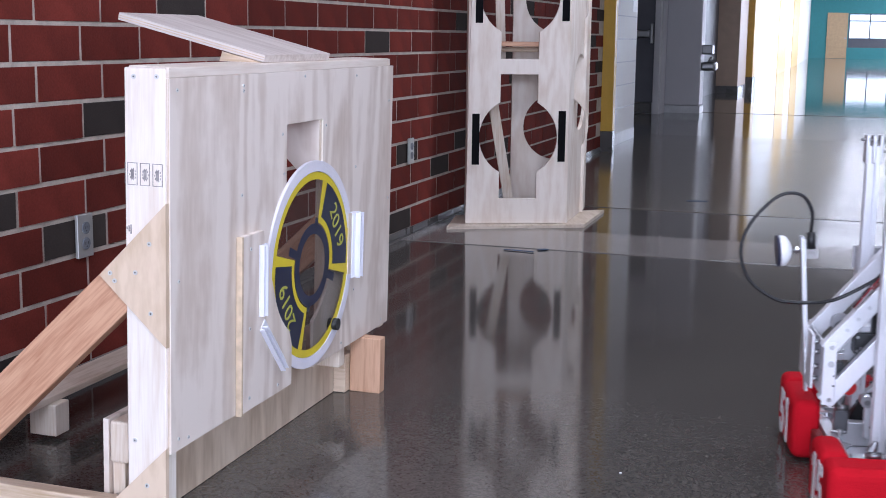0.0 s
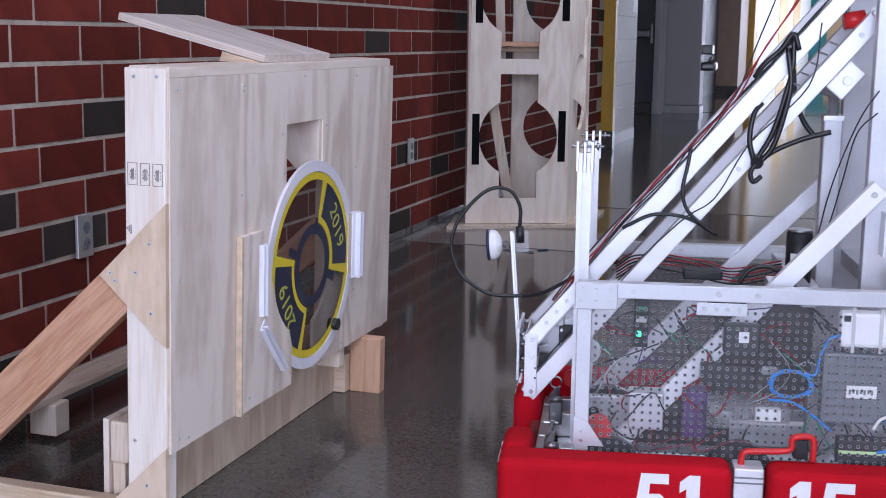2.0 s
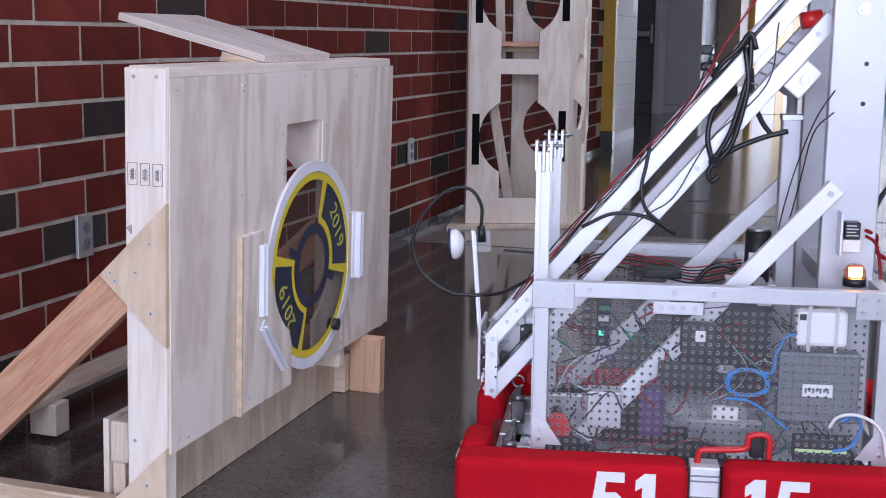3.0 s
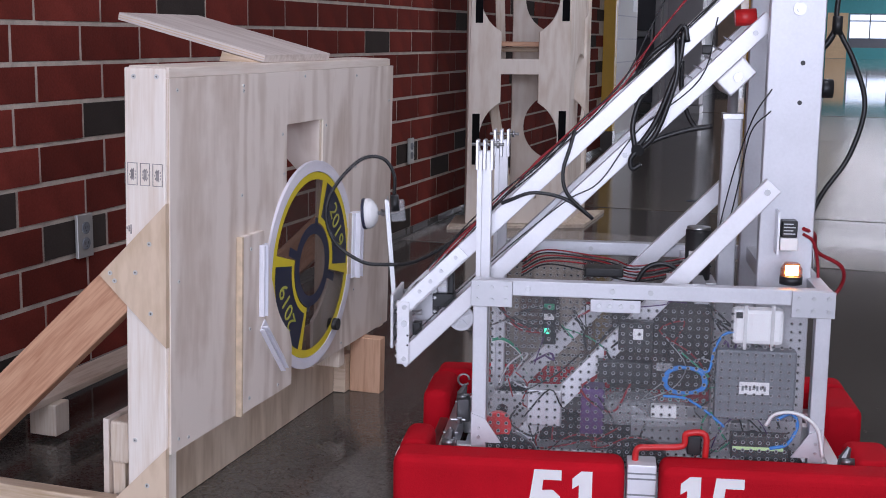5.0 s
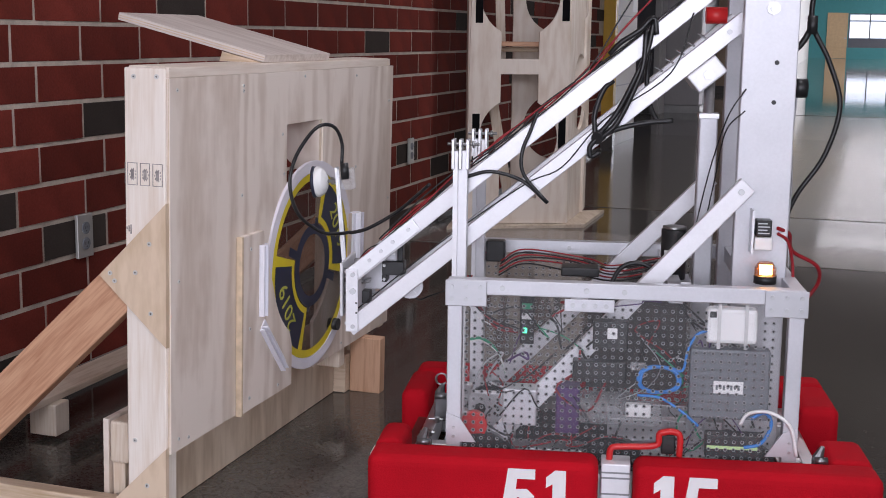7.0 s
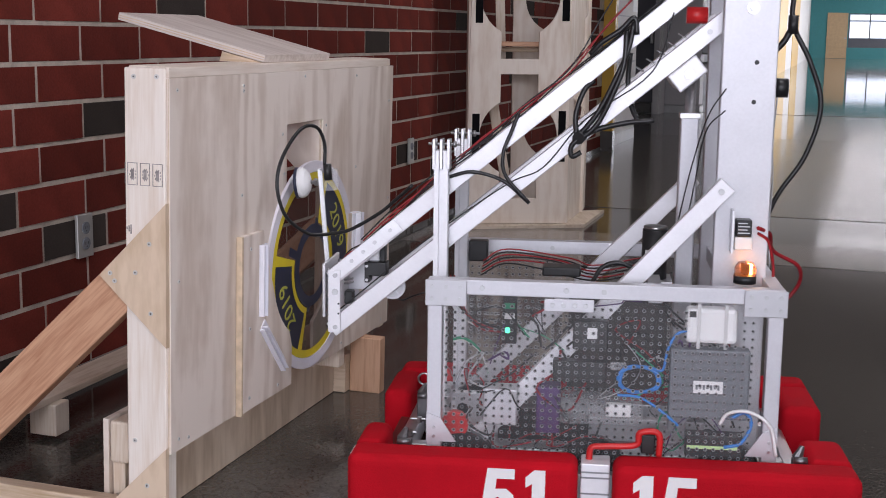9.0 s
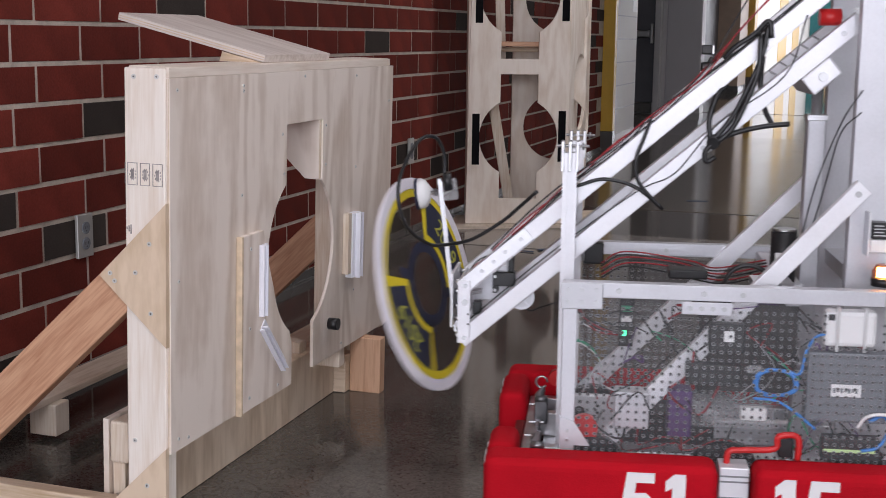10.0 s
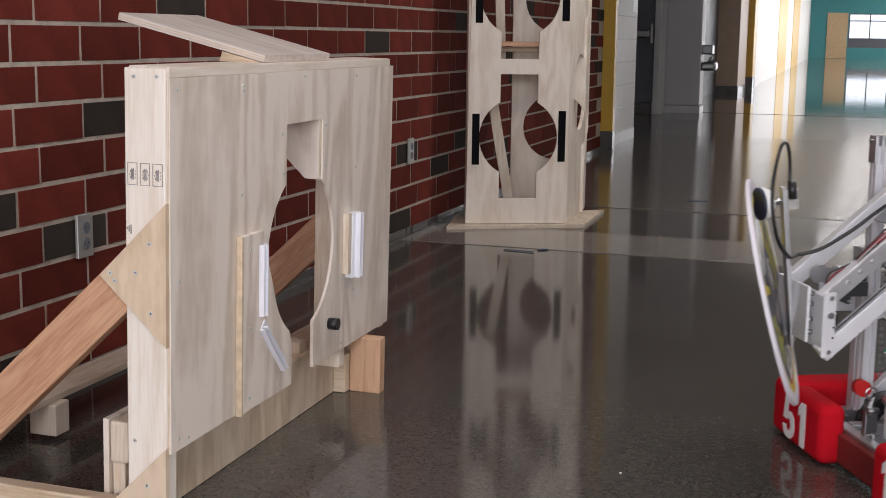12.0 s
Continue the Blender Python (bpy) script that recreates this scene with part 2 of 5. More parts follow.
def beam(bm, p0, p1, w, d, up=(0, 1, 0), bevel=0.0):
    """A rectangular bar from p0 to p1, w across its side and d along 'up'."""
    p0, p1 = Vector(p0), Vector(p1)
    ax = p1 - p0
    y = Vector(up)
    y = (y - ax * (y.dot(ax) / ax.length_squared)).normalized()
    z = ax.normalized().cross(y)
    m = Matrix.Translation(p0) @ Matrix((ax.normalized(), y, z)).transposed().to_4x4()
    return box(bm, 0, ax.length, -d / 2, d / 2, -w / 2, w / 2, m, bevel)


def slab(bm, outline, t, m=None, holes=(), bevel=0.0):
    """A flat plate of thickness t (from z=0 up) with an outline in its x, y and holes through it."""
    b = bmesh.new()
    edges = []
    for loop in (outline, *holes):
        vs = [b.verts.new((x, y, 0)) for x, y in loop]
        edges += [b.edges.new((vs[i], vs[(i + 1) % len(vs)])) for i in range(len(vs))]
    bmesh.ops.triangle_fill(b, use_beauty=True, use_dissolve=True, edges=edges)
    bmesh.ops.recalc_face_normals(b, faces=b.faces[:])
    r = bmesh.ops.extrude_face_region(b, geom=b.faces[:])
    bmesh.ops.translate(b, verts=[v for v in r["geom"] if isinstance(v, bmesh.types.BMVert)], vec=(0, 0, t))
    bmesh.ops.recalc_face_normals(b, faces=b.faces[:])
    if bevel:
        bmesh.ops.bevel(b, geom=[e for e in b.edges if len(e.link_faces) == 2 and e.calc_face_angle(0) > 1.0], offset=bevel, segments=1, affect="EDGES")
    merge(bm, b, m)
    return bm


def circle(cx, cy, r, n=40, a0=0.0, a1=2 * math.pi):
    full = abs(a1 - a0 - 2 * math.pi) < 1e-6
    k = n if full else n - 1
    return [(cx + r * math.cos(a0 + (a1 - a0) * i / k), cy + r * math.sin(a0 + (a1 - a0) * i / k)) for i in range(n)]


def mesh_of(name, bm):
    bmesh.ops.recalc_face_normals(bm, faces=bm.faces[:])
    me = bpy.data.meshes.new(name)
    bm.to_mesh(me)
    bm.free()
    return me


def part(name, bm, material, parent=None, label="", m=None):
    """Links a bmesh as one mesh object under a thing or under a part."""
    me = mesh_of(name, bm) if isinstance(bm, bmesh.types.BMesh) else bm
    if not me.materials:
        me.materials.append(material)
    ob = new(name, me)
    if parent is not None:
        ob.parent = parent
    if m is not None:
        ob.matrix_basis = m
    return tagged(ob, label)


def thing(name, m, label, category, group="", kind=""):
    ob = new(name)
    ob.matrix_basis = m
    ob.empty_display_size = 0.05
    return tagged(ob, label, category, group, kind)


def struct(name, bm, material, label=""):
    ob = part(name, bm, material)
    return tagged(ob, label, kind="structure")


FIVE = ((0.0, 0.26), (0.05, 0.10), (0.17, 0.0), (0.42, 0.0), (0.57, 0.10), (0.63, 0.30), (0.58, 0.50), (0.45, 0.62), (0.25, 0.61), (0.27, 0.81), (0.60, 0.81),
        (0.60, 1.0), (0.10, 1.0), (0.02, 0.42), (0.20, 0.40), (0.29, 0.46), (0.38, 0.42), (0.42, 0.31), (0.38, 0.20), (0.28, 0.16), (0.21, 0.19), (0.19, 0.28))
ONE = ((0.12, 0.0), (0.36, 0.0), (0.36, 1.0), (0.16, 1.0), (0.0, 0.86), (0.0, 0.66), (0.12, 0.74))


def digits(text, h, m):
    """Bold cut-out numerals of height h, centred, as a thin solid."""
    wide = {"5": 0.63, "1": 0.36}
    x = -h * (sum(wide[c] for c in text) + 0.17 * (len(text) - 1)) / 2
    b = bmesh.new()
    for c in text:
        slab(b, [(x + h * u, h * (v - 0.5)) for u, v in (FIVE if c == "5" else ONE)], 0.0012, m)
        x += h * (wide[c] + 0.17)
    return b


def words(text, size, depth, m=None, bold=0.0):
    """Letters as a solid mesh, drawn with the built-in font, centred."""
    cu = bpy.data.curves.new("letters", "FONT")
    cu.body, cu.size, cu.extrude, cu.align_x, cu.align_y = text, size, depth, "CENTER", "CENTER"
    cu.offset = bold
    ob = bpy.data.objects.new("letters", cu)
    me = bpy.data.meshes.new_from_object(ob)
    b = bmesh.new()
    b.from_mesh(me)
    if m is not None:
        b.transform(m)
    bpy.data.objects.remove(ob)
    bpy.data.curves.remove(cu)
    bpy.data.meshes.remove(me)
    return b
# ---- corridor ----
def wallrun(name, pts, z0, z1, thick, material, label):
    """An upright wall whose face follows the plan line pts; its body lies to the west of it."""
    b = bmx()
    for (x0, y0), (x1, y1) in zip(pts, pts[1:]):
        vs = [b.verts.new((x, y, z)) for z in (z0, z1) for x, y in ((x0, y0), (x1, y1), (x1 - thick, y1), (x0 - thick, y0))]
        for f in ((3, 2, 1, 0), (4, 5, 6, 7), (0, 1, 5, 4), (1, 2, 6, 5), (2, 3, 7, 6), (3, 0, 4, 7)):
            b.faces.new([vs[i] for i in f])
    return struct(name, b, material, label)


# the brick wall, its frame and the block wall beyond run slightly askew
WEST = Matrix.Translation((-0.0092, 2.9, 0)) @ pose(0, 0, 0, 0, 0, 1.243) @ Matrix.Translation((0.0092, -2.9, 0))


def corridor():
    struct("floor", box(bmx(), -3.0, 4.3, -4.2, 68.4, -0.2, 0.0), FLOOR, "polished dark grey speckled vinyl corridor floor")
    for y0, y1, mt, lb in ((5.42, 5.98, STRIP, "pale grey band inlaid in the floor"), (6.92, 12.45, BEIGE, "beige stretch of polished floor"), (16.5, 68.3, FARFLOOR, "beige stretch of polished floor")):
        struct("floor_band", box(bmx(), -0.14, 4.19, y0, y1, -0.01, 0.0025) if y0 < 10 else box(bmx(), -1.9, 4.19, y0, y1, -0.01, 0.0025), mt, lb)
    struct("ceiling", box(bmx(), -3.0, 4.3, -4.2, 68.4, 2.92, 3.05), CEIL, "unseen light grey ceiling, toned down to limit bounced light")
    struct("wall_west", box(bmx(), -0.30, -0.012, -4.2, 10.33, 0, 2.92), MORTAR, "red brick corridor wall with pale mortar joints").matrix_basis = WEST
    b = box(bmx(), -0.012, -0.006, -4.2, 10.33, 0.010, 0.040, None, 0.0015)
    box(b, -0.012, 0.004, -4.2, 10.33, 0.0, 0.010)
    struct("baseboard", b, COVE, "grey vinyl cove base along the brick wall").matrix_basis = WEST
    # yellow door frame, white block wall
    for ob in (struct("trim", box(bmx(), -0.45, 0.084, 10.335, 10.45, 0.17, 2.92, None, 0.006), YELLOW, "yellow painted door frame standing out from the corridor wall"),
               struct("trim", box(bmx(), -0.45, 0.087, 10.333, 10.453, 0, 0.17, None, 0.006), COVE, "grey plinth of the yellow door frame"),
               struct("wall_white", box(bmx(), -1.2, -0.010, 10.46, 12.0, 0, 2.92), WHITEWALL, "white painted block wall beyond the brick"),
               struct("baseboard", box(bmx(), -0.05, -0.004, 10.46, 12.003, 0, 0.10, None, 0.002), PALEBASE, "pale base along the white wall")):
        ob.matrix_basis = WEST
    for k in range(1, 14):
        z = 0.2 * (k + 1) - 0.09
        struct("trim", box(bmx(), -0.05, -0.0085, 10.47, 11.99, z, z + 0.010), GREYWALL, "joint line of the block wall").matrix_basis = WEST
    # dark door set back, grey pier, alcove
    struct("wall_recess", box(bmx(), -2.6, -0.60, 15.9, 16.2, 0, 2.92), GREYWALL, "grey painted wall of a door recess")
    struct("wall_side", box(bmx(), -2.6, -1.7, 10.9, 15.9, 0, 2.92), GREYWALL, "grey painted side wall of the recess")
    struct("pier", box(bmx(), -0.62, -0.175, 16.25, 16.6, 0.09, 2.92, None, 0.02), GREYWALL, "grey painted pier")
    struct("baseboard", box(bmx(), -0.63, -0.165, 16.24, 16.6, 0, 0.09), PALEBASE, "pale base of the grey pier")
    # the alcove wall takes the same dark grey as the door
    struct("wall_alcove", box(bmx(), -2.6, -0.75, 18.0, 23.2, 0, 2.92), GREYDOOR, "dark grey alcove wall")
    struct("wall_tan", box(bmx(), -1.8, -0.38, 22.6, 23.9, 0.12, 2.92, None, 0.01), TAN, "tan painted corridor wall")
    struct("baseboard", box(bmx(), -1.8, -0.37, 22.59, 23.9, 0, 0.12), COVE, "dark base of the tan wall")
    struct("trim", box(bmx(), -1.8, -0.27, 24.0, 24.5, 0.24, 2.92, None, 0.02), YELLOW, "yellow painted column")
    struct("trim", box(bmx(), -1.8, -0.265, 23.99, 24.51, 0, 0.24), COVE, "dark plinth of the yellow column")
    wallrun("wall_far", [(-0.30, 24.52), (-0.50, 28.0), (-1.21, 53.0), (-1.72, 68.4)], 0, 2.92, 1.0, WHITEWALL, "white painted wall of the far sunlit corridor")
    for pts in ([(-0.69, 35.1), (-0.83, 40.0)], [(-0.955, 44.5), (-1.125, 50.4)]):
        wallrun("trim", pts, 0.0, 2.92, 0.2, YELLOW, "yellow painted stretch of the far corridor wall")
    # far end with a tan door and a window
    b = slab(bmx(), [(-3.0, 0), (4.3, 0), (4.3, 2.92), (-3.0, 2.92)], 0.25, Matrix(((1, 0, 0, 0), (0, 0, -1, 68.65), (0, 1, 0, 0), (0, 0, 0, 1))),
             [[(0.16, 0.55), (2.2, 0.55), (2.2, 2.25), (0.16, 2.25)]])
    struct("wall_end", b, TEAL, "teal painted end wall of the corridor with a window")
    # added enclosing walls, never in view; their dull colour limits bounce
    struct("wall_east", box(bmx(), 4.2, 4.5, -4.2, 68.4, 0, 2.92), UNSEENWALL, "unseen corridor wall opposite the brick, greyed to cut bounced light")
    struct("wall_south", box(bmx(), -3.0, 4.3, -4.5, -4.2, 0, 2.92), UNSEENWALL, "unseen corridor wall behind the camera, greyed to cut bounced light")
    w = tagged(new("window_1"), "far corridor window in a grey frame", kind="structure")
    w.matrix_basis = pose(0.16, 68.5, 0.55)
    fr = bmx()
    for x in (0.0, 0.99, 1.98):
        box(fr, x, x + 0.06, -0.04, 0.04, 0, 1.7)
    for z in (0.0, 0.42, 1.30, 1.64):
        box(fr, 0.06, 0.99, -0.035, 0.035, z, z + 0.06)
        box(fr, 1.05, 1.98, -0.035, 0.035, z, z + 0.06)
    part("window_frame", fr, GREYDOOR, w)
    part("window_panel", box(bmx(), 0.06, 1.98, -0.02, 0.02, 0.06, 0.42), GREYDOOR, w, "dark lower panel")
    part("pane", box(bmx(), 0.06, 1.98, 0.0, 0.006, 0.48, 1.64), DAYLIGHT, w, "bright daylight in the pane")
    d = tagged(new("door_1"), "tan wooden door in the end wall", kind="structure")
    d.matrix_basis = pose(-0.88, 68.35, 0)
    part("door_leaf", box(bmx(), 0.0, 1.0, 0.0, 0.045, 0.01, 2.28, None, 0.004), TANDOOR, d)
    part("door_handle", box(bmx(), 0.86, 0.96, -0.05, -0.001, 0.98, 1.05, None, 0.01), STEEL, d, "steel handle")
    d = tagged(new("door_2"), "dark grey steel door with a push bar, set back", kind="structure")
    d.matrix_basis = pose(-1.45, 15.85, 0)
    part("door_leaf", box(bmx(), 0.0, 0.76, 0.0, 0.045, 0.14, 2.1, None, 0.004), GREYDOOR, d)
    part("kick_plate", box(bmx(), 0.02, 0.74, 0.0, 0.045, 0.01, 0.135, None, 0.002), COVE, d)
    part("push_bar", box(bmx(), 0.40, 0.705, -0.09, -0.003, 0.93, 1.02, None, 0.015), STEEL, d, "steel push bar")
    part("latch_case", box(bmx(), 0.712, 0.748, -0.07, -0.003, 0.86, 1.10, None, 0.01), STEEL, d)
    part("door_jamb", box(bmx(), 0.765, 0.835, -0.06, 0.045, 0.0, 2.12, None, 0.006), GREYWALL, d, "grey steel door jamb")
    f = thing("drinking_fountain", pose(-0.165, 16.42, 0.53), "chrome drinking fountain on the grey pier", "drinking fountain")
    part("basin", box(bmx(), -0.02, 0.17, -0.14, 0.14, 0.0, 0.11, None, 0.03), STEEL, f)
    part("spout", cyl(bmx(), (0.06, 0.05, 0.105), (0.10, 0.05, 0.17), 0.02, 10), STEEL, f)
    part("body", box(bmx(), -0.02, 0.12, -0.10, 0.10, 0.20, 0.32, None, 0.02), STEEL, f)
    n = thing("paper_notice", WEST @ pose(-0.0095, 11.72, 1.16), "white paper notice pinned to the block wall", "notice")
    part("sheet", box(bmx(), 0.0, 0.004, 0.0, 0.22, 0.0, 0.3), WHITE, n)


FARFLOOR = mat("far_polished_floor", (0.13, 0.115, 0.095), 0.05, vary=0.12, scale=2, bscale=60)
BEIGE = mat("beige_polished_floor", (0.125, 0.110, 0.088), 0.13, vary=0.14, scale=2, bscale=60, bump=0.02)
PALEBASE = mat("pale_base", (0.5, 0.5, 0.5), 0.4)
TANDOOR = mat("tan_wood_door", (0.52, 0.36, 0.20), 0.5, vary=0.1)
DAYLIGHT = mat("daylit_pane", (0.85, 0.92, 1.0), 0.3, emit=1.3)
corridor()


def outlet(y, z):
    o = thing("wall_outlet", pose(0.0, y, z), "steel duplex outlet plate on the brick wall", "outlet", "outlets on the wall")
    part("plate", box(bmx(), -0.004, 0.006, -0.0345, 0.0345, -0.0585, 0.0585, None, 0.002), STEELPLATE, o)
    for k in (-0.021, 0.021):
        s = part("socket", slab(bmx(), circle(0, 0, 0.0165, 20), 0.003, Matrix.Translation((0.006, 0, k)) @ Matrix(((0, 0, 1, 0), (1, 0, 0, 0), (0, 1, 0, 0), (0, 0, 0, 1)))), GREYPLASTIC, o, "grey socket")
        b = bmx()
        for y_, h in ((-0.006, 0.004), (0.006, 0.0035)):
            box(b, 0.009, 0.0095, y_ - 0.001, y_ + 0.001, k + 0.002 - h, k + 0.002 + h)
        cyl(b, (0.009, 0, k - 0.008), (0.0095, 0, k - 0.008), 0.0025, 8)
        part("slot", b, BLACK, s)
    return o


STEELPLATE = mat("brushed_steel_plate", (0.50, 0.49, 0.47), 0.4, 0.6, vary=0.1)
OUT = outlet(2.880, 0.391)
copy_thing(OUT, WEST @ pose(0.0, 5.545, 0.400))


# ---- hatch stand ----
def screws(parent, pts, axis="X", r=0.0045):
    """Pan-head screws with a dark drive recess."""
    b, c = bmx(), bmx()
    ax = Vector((1, 0, 0)) if axis == "X" else Vector((0, -1, 0))
    for p in pts:
        p = Vector(p)
        cyl(b, p - ax * 0.001, p + ax * 0.0015, r, 10)
        cyl(c, p + ax * 0.0015, p + ax * 0.0018, r * 0.33, 6)
    s = part("screw", b, SCREW, parent, "zinc screw heads")
    s["kind"] = "stuff"
    part("screw_recess", c, BLACK, s)["kind"] = "stuff"


def stand():
    st = thing("hatch_stand", pose(0.758, 2.076, 0.04, 0, 1.2, 1.9), "plywood hatch stand with a round opening, braced by timber", "wooden stand")
    up = Matrix(((0, 0, 1, 0), (1, 0, 0, 0), (0, 1, 0, 0), (0, 0, 0, 1)))
    C, CH, CR = 0.536, 0.400, 0.189
    sl, sr, bl, br = 0.443, 0.648, 0.462, 0.606
    a_tl = math.acos((sl - C) / CR)
    a_tr = math.acos((sr - C) / CR)
    a_bl = -math.acos((bl - C) / CR)
    a_br = -math.acos((br - C) / CR)
    arc = lambda a0, a1, n=26: [(C + CR * math.cos(a0 + (a1 - a0) * i / n), CH + CR * math.sin(a0 + (a1 - a0) * i / n)) for i in range(n + 1)]
    outline = [(-0.073, 0.111), (bl, 0.111)] + arc(a_bl, a_tl - 2 * math.pi) + [(sl, 0.695), (sr, 0.695)] + arc(a_tr, a_br) + [(br, 0.111), (1.134, 0.111), (1.134, 0.809), (-0.073, 0.809)]
    sheet = part("front_sheet", slab(bmx(), outline, 0.008, Matrix.Translation((0.010, 0, 0)) @ up, (), 0.0006), PLY, st, "plywood sheet with a round and slotted cut-out")
    b = bmx()
    for k in range(2):
        box(b, 0.0122 + 0.0028 * k, 0.0132 + 0.0028 * k, -0.0736, -0.0728, 0.112, 0.808)
    part("ply_line", b, PLYEDGE, sheet, "glue lines of the plywood edge")
    screws(sheet, [(0.018, s, h) for s, h in ((-0.046, 0.787), (0.226, 0.786), (0.226, 0.776), (0.221, 0.566), (0.418, 0.676), (0.429, 0.589), (0.665, 0.68), (0.666, 0.588), (0.864, 0.564), (0.866, 0.251), (1.103, 0.718), (1.113, 0.457), (1.078, 0.128), (0.786, 0.129), (-0.045, 0.134), (-0.007, 0.126), (-0.043, 0.436), (0.537, 0.797), (0.859, 0.79))], "X", 0.0036)
    part("bottom_board", box(bmx(), -0.087, -0.050, -0.035, 0.914, -0.0405, 0.108, None, 0.002), PLY_DRY, st, "plywood bottom board")
    part("bottom_rail", box(bmx(), -0.170, -0.088, 0.14, 1.09, 0.070, 0.107, None, 0.002), PINE_Y, st)
    part("rail_block", box(bmx(), -0.110, -0.062, 0.712, 0.755, 0.1085, 0.137, None, 0.002), PINE, st, "small pine block")
    ep = part("end_post", box(bmx(), -0.073, 0.0095, -0.074, -0.036, -0.04, 0.826, None, 0.003), PALEPINE, st, "pale pine end post with printed stamps")
    screws(ep, [(-0.053, -0.074, 0.810), (-0.007, -0.074, 0.811), (-0.057, -0.074, 0.131)], "Y")
    b = bmx()
    for k in range(3):
        x0 = -0.069 + 0.0255 * k
        for q in (0, 1):
            box(b, x0 + 0.002, x0 + 0.022, -0.0752, -0.0741, 0.614 + 0.040 * q, 0.6152 + 0.040 * q)
            box(b, x0 + 0.002 + 0.019 * q, x0 + 0.003 + 0.019 * q, -0.0752, -0.0741, 0.615, 0.655)
        for i in range(10):
            a = math.pi * 2 * i / 10
            box(b, x0 + 0.012 + 0.006 * math.cos(a), x0 + 0.0132 + 0.006 * math.cos(a), -0.0752, -0.0741, 0.632 + 0.010 * math.sin(a), 0.6355 + 0.010 * math.sin(a))
        box(b, x0 + 0.009, x0 + 0.015, -0.0752, -0.0741, 0.625, 0.643)
    for i in range(7):
        box(b, -0.0725, -0.0708, -0.0752, -0.0741, 0.616 + 0.0058 * i, 0.620 + 0.0058 * i)
    for q in range(3):
        box(b, -0.070 + 0.004 * q, -0.068 + 0.004 * q, -0.0752, -0.0741, 0.532 - 0.004 * q, 0.537 + 0.002 * q)
    part("timber_stamp", b, STAMP, ep, "dark printed grade stamp bars")["kind"] = "stuff"
    part("end_post", box(bmx(), -0.09, 0.0095, 1.09, 1.128, 0.10, 0.785, None, 0.003), PINE, st, "pale pine end post")
    part("stud", box(bmx(), -0.062, 0.0095, 0.798, 0.836, 0.06, 0.785, None, 0.003), PINE, st, "pine stud behind the opening")
    part("stud", box(bmx(), -0.062, 0.0095, 0.30, 0.338, 0.16, 0.785, None, 0.003), PINE, st)
    part("top_rail", box(bmx(), -0.088, 0.0095, -0.034, 1.12, 0.788, 0.828, None, 0.003), PALEPINE_Y, st, "pine top rail")
    part("top_strip", box(bmx(), 0.0097, 0.0165, -0.072, 1.11, 0.8095, 0.827, None, 0.001), PALEPINE_Y, st, "thin top strip")
    ft = part("foot", box(bmx(), -0.016, 0.069, 0.940, 0.978, -0.04, 0.108, None, 0.003), FIR_Z, st, "reddish fir foot")
    part("foot_block", box(bmx(), -0.052, -0.018, 0.9145, 0.970, -0.04, 0.062, None, 0.003), PINE_X, st, "pale foot block")
    # slot gusset
    m = Matrix(((1, 0, 0, 0), (0, 0, 1, 0.631), (0, 1, 0, 0), (0, 0, 0, 1)))
    part("slot_gusset", slab(bmx(), [(-0.10, 0.634), (-0.079, 0.613), (-0.019, 0.556), (0.015, 0.556), (0.015, 0.694), (-0.10, 0.694)], 0.016, m), PLY, st, "plywood gusset inside the slot")
    b = bmx()
    for k in range(2):
        box(b, 0.0148, 0.0156, 0.6355 + 0.005 * k, 0.637 + 0.005 * k, 0.557, 0.693)
    part("ply_line", b, PLYEDGE, st, "glue lines of the plywood gusset")
    # guide plate and strips on the front
    gp = [(0.203, 0.112), (0.452, 0.112), (0.452, 0.205)] + arc(a_bl - 0.06, -2.86, 10)[1:] + [(0.312, 0.44), (0.300, 0.484), (0.203, 0.484)]
    p = part("guide_plate", slab(bmx(), gp, 0.012, Matrix.Translation((0.019, 0, 0)) @ up, (), 0.0008), PLY, st, "plywood guide plate screwed to the sheet")
    part("guide_edge", box(bmx(), 0.019, 0.0325, 0.194, 0.202, 0.108, 0.484, None, 0.001), PLYEDGE, st, "pale plywood edge strip")
    screws(p, [(0.031, s, h) for s, h in ((0.237, 0.454), (0.234, 0.287), (0.233, 0.139), (0.376, 0.13))], "X", 0.004)

    def angle(y0, h0, y1, h1, w):
        b = beam(bmx(), (0.0335, y0, h0), (0.0335, y1, h1), w, 0.003, (1, 0, 0))
        dy, dh = Vector((y1 - y0, h1 - h0)).normalized()
        for k, h in ((-0.12, 0.012), (-0.40, 0.008)):
            beam(b, (0.035 + h / 2, y0 - k * w * dh, h0 + k * w * dy), (0.035 + h / 2, y1 - k * w * dh, h1 + k * w * dy), 0.003, h, (1, 0, 0))
        a = part("catch_angle", b, CATCH, st, "aluminium angle catch")
        screws(a, [(0.035, y0 + (y1 - y0) * k - 0.002, h0 + (h1 - h0) * k) for k in (0.08, 0.92)], "X", 0.005)
    angle(0.293, 0.456, 0.293, 0.304, 0.034)
    angle(0.291, 0.283, 0.402, 0.167, 0.029)
    part("spacer_block", box(bmx(), 0.019, 0.034, 0.784, 0.805, 0.304, 0.456, None, 0.001), PINE, st, "small pine spacer")
    b = box(bmx(), 0.019, 0.037, 0.807, 0.860, 0.292, 0.453)
    box(b, 0.037, 0.050, 0.846, 0.849, 0.290, 0.453)
    box(b, 0.037, 0.050, 0.826, 0.829, 0.290, 0.453)
    part("catch_channel", b, CATCH, st, "aluminium channel catch")
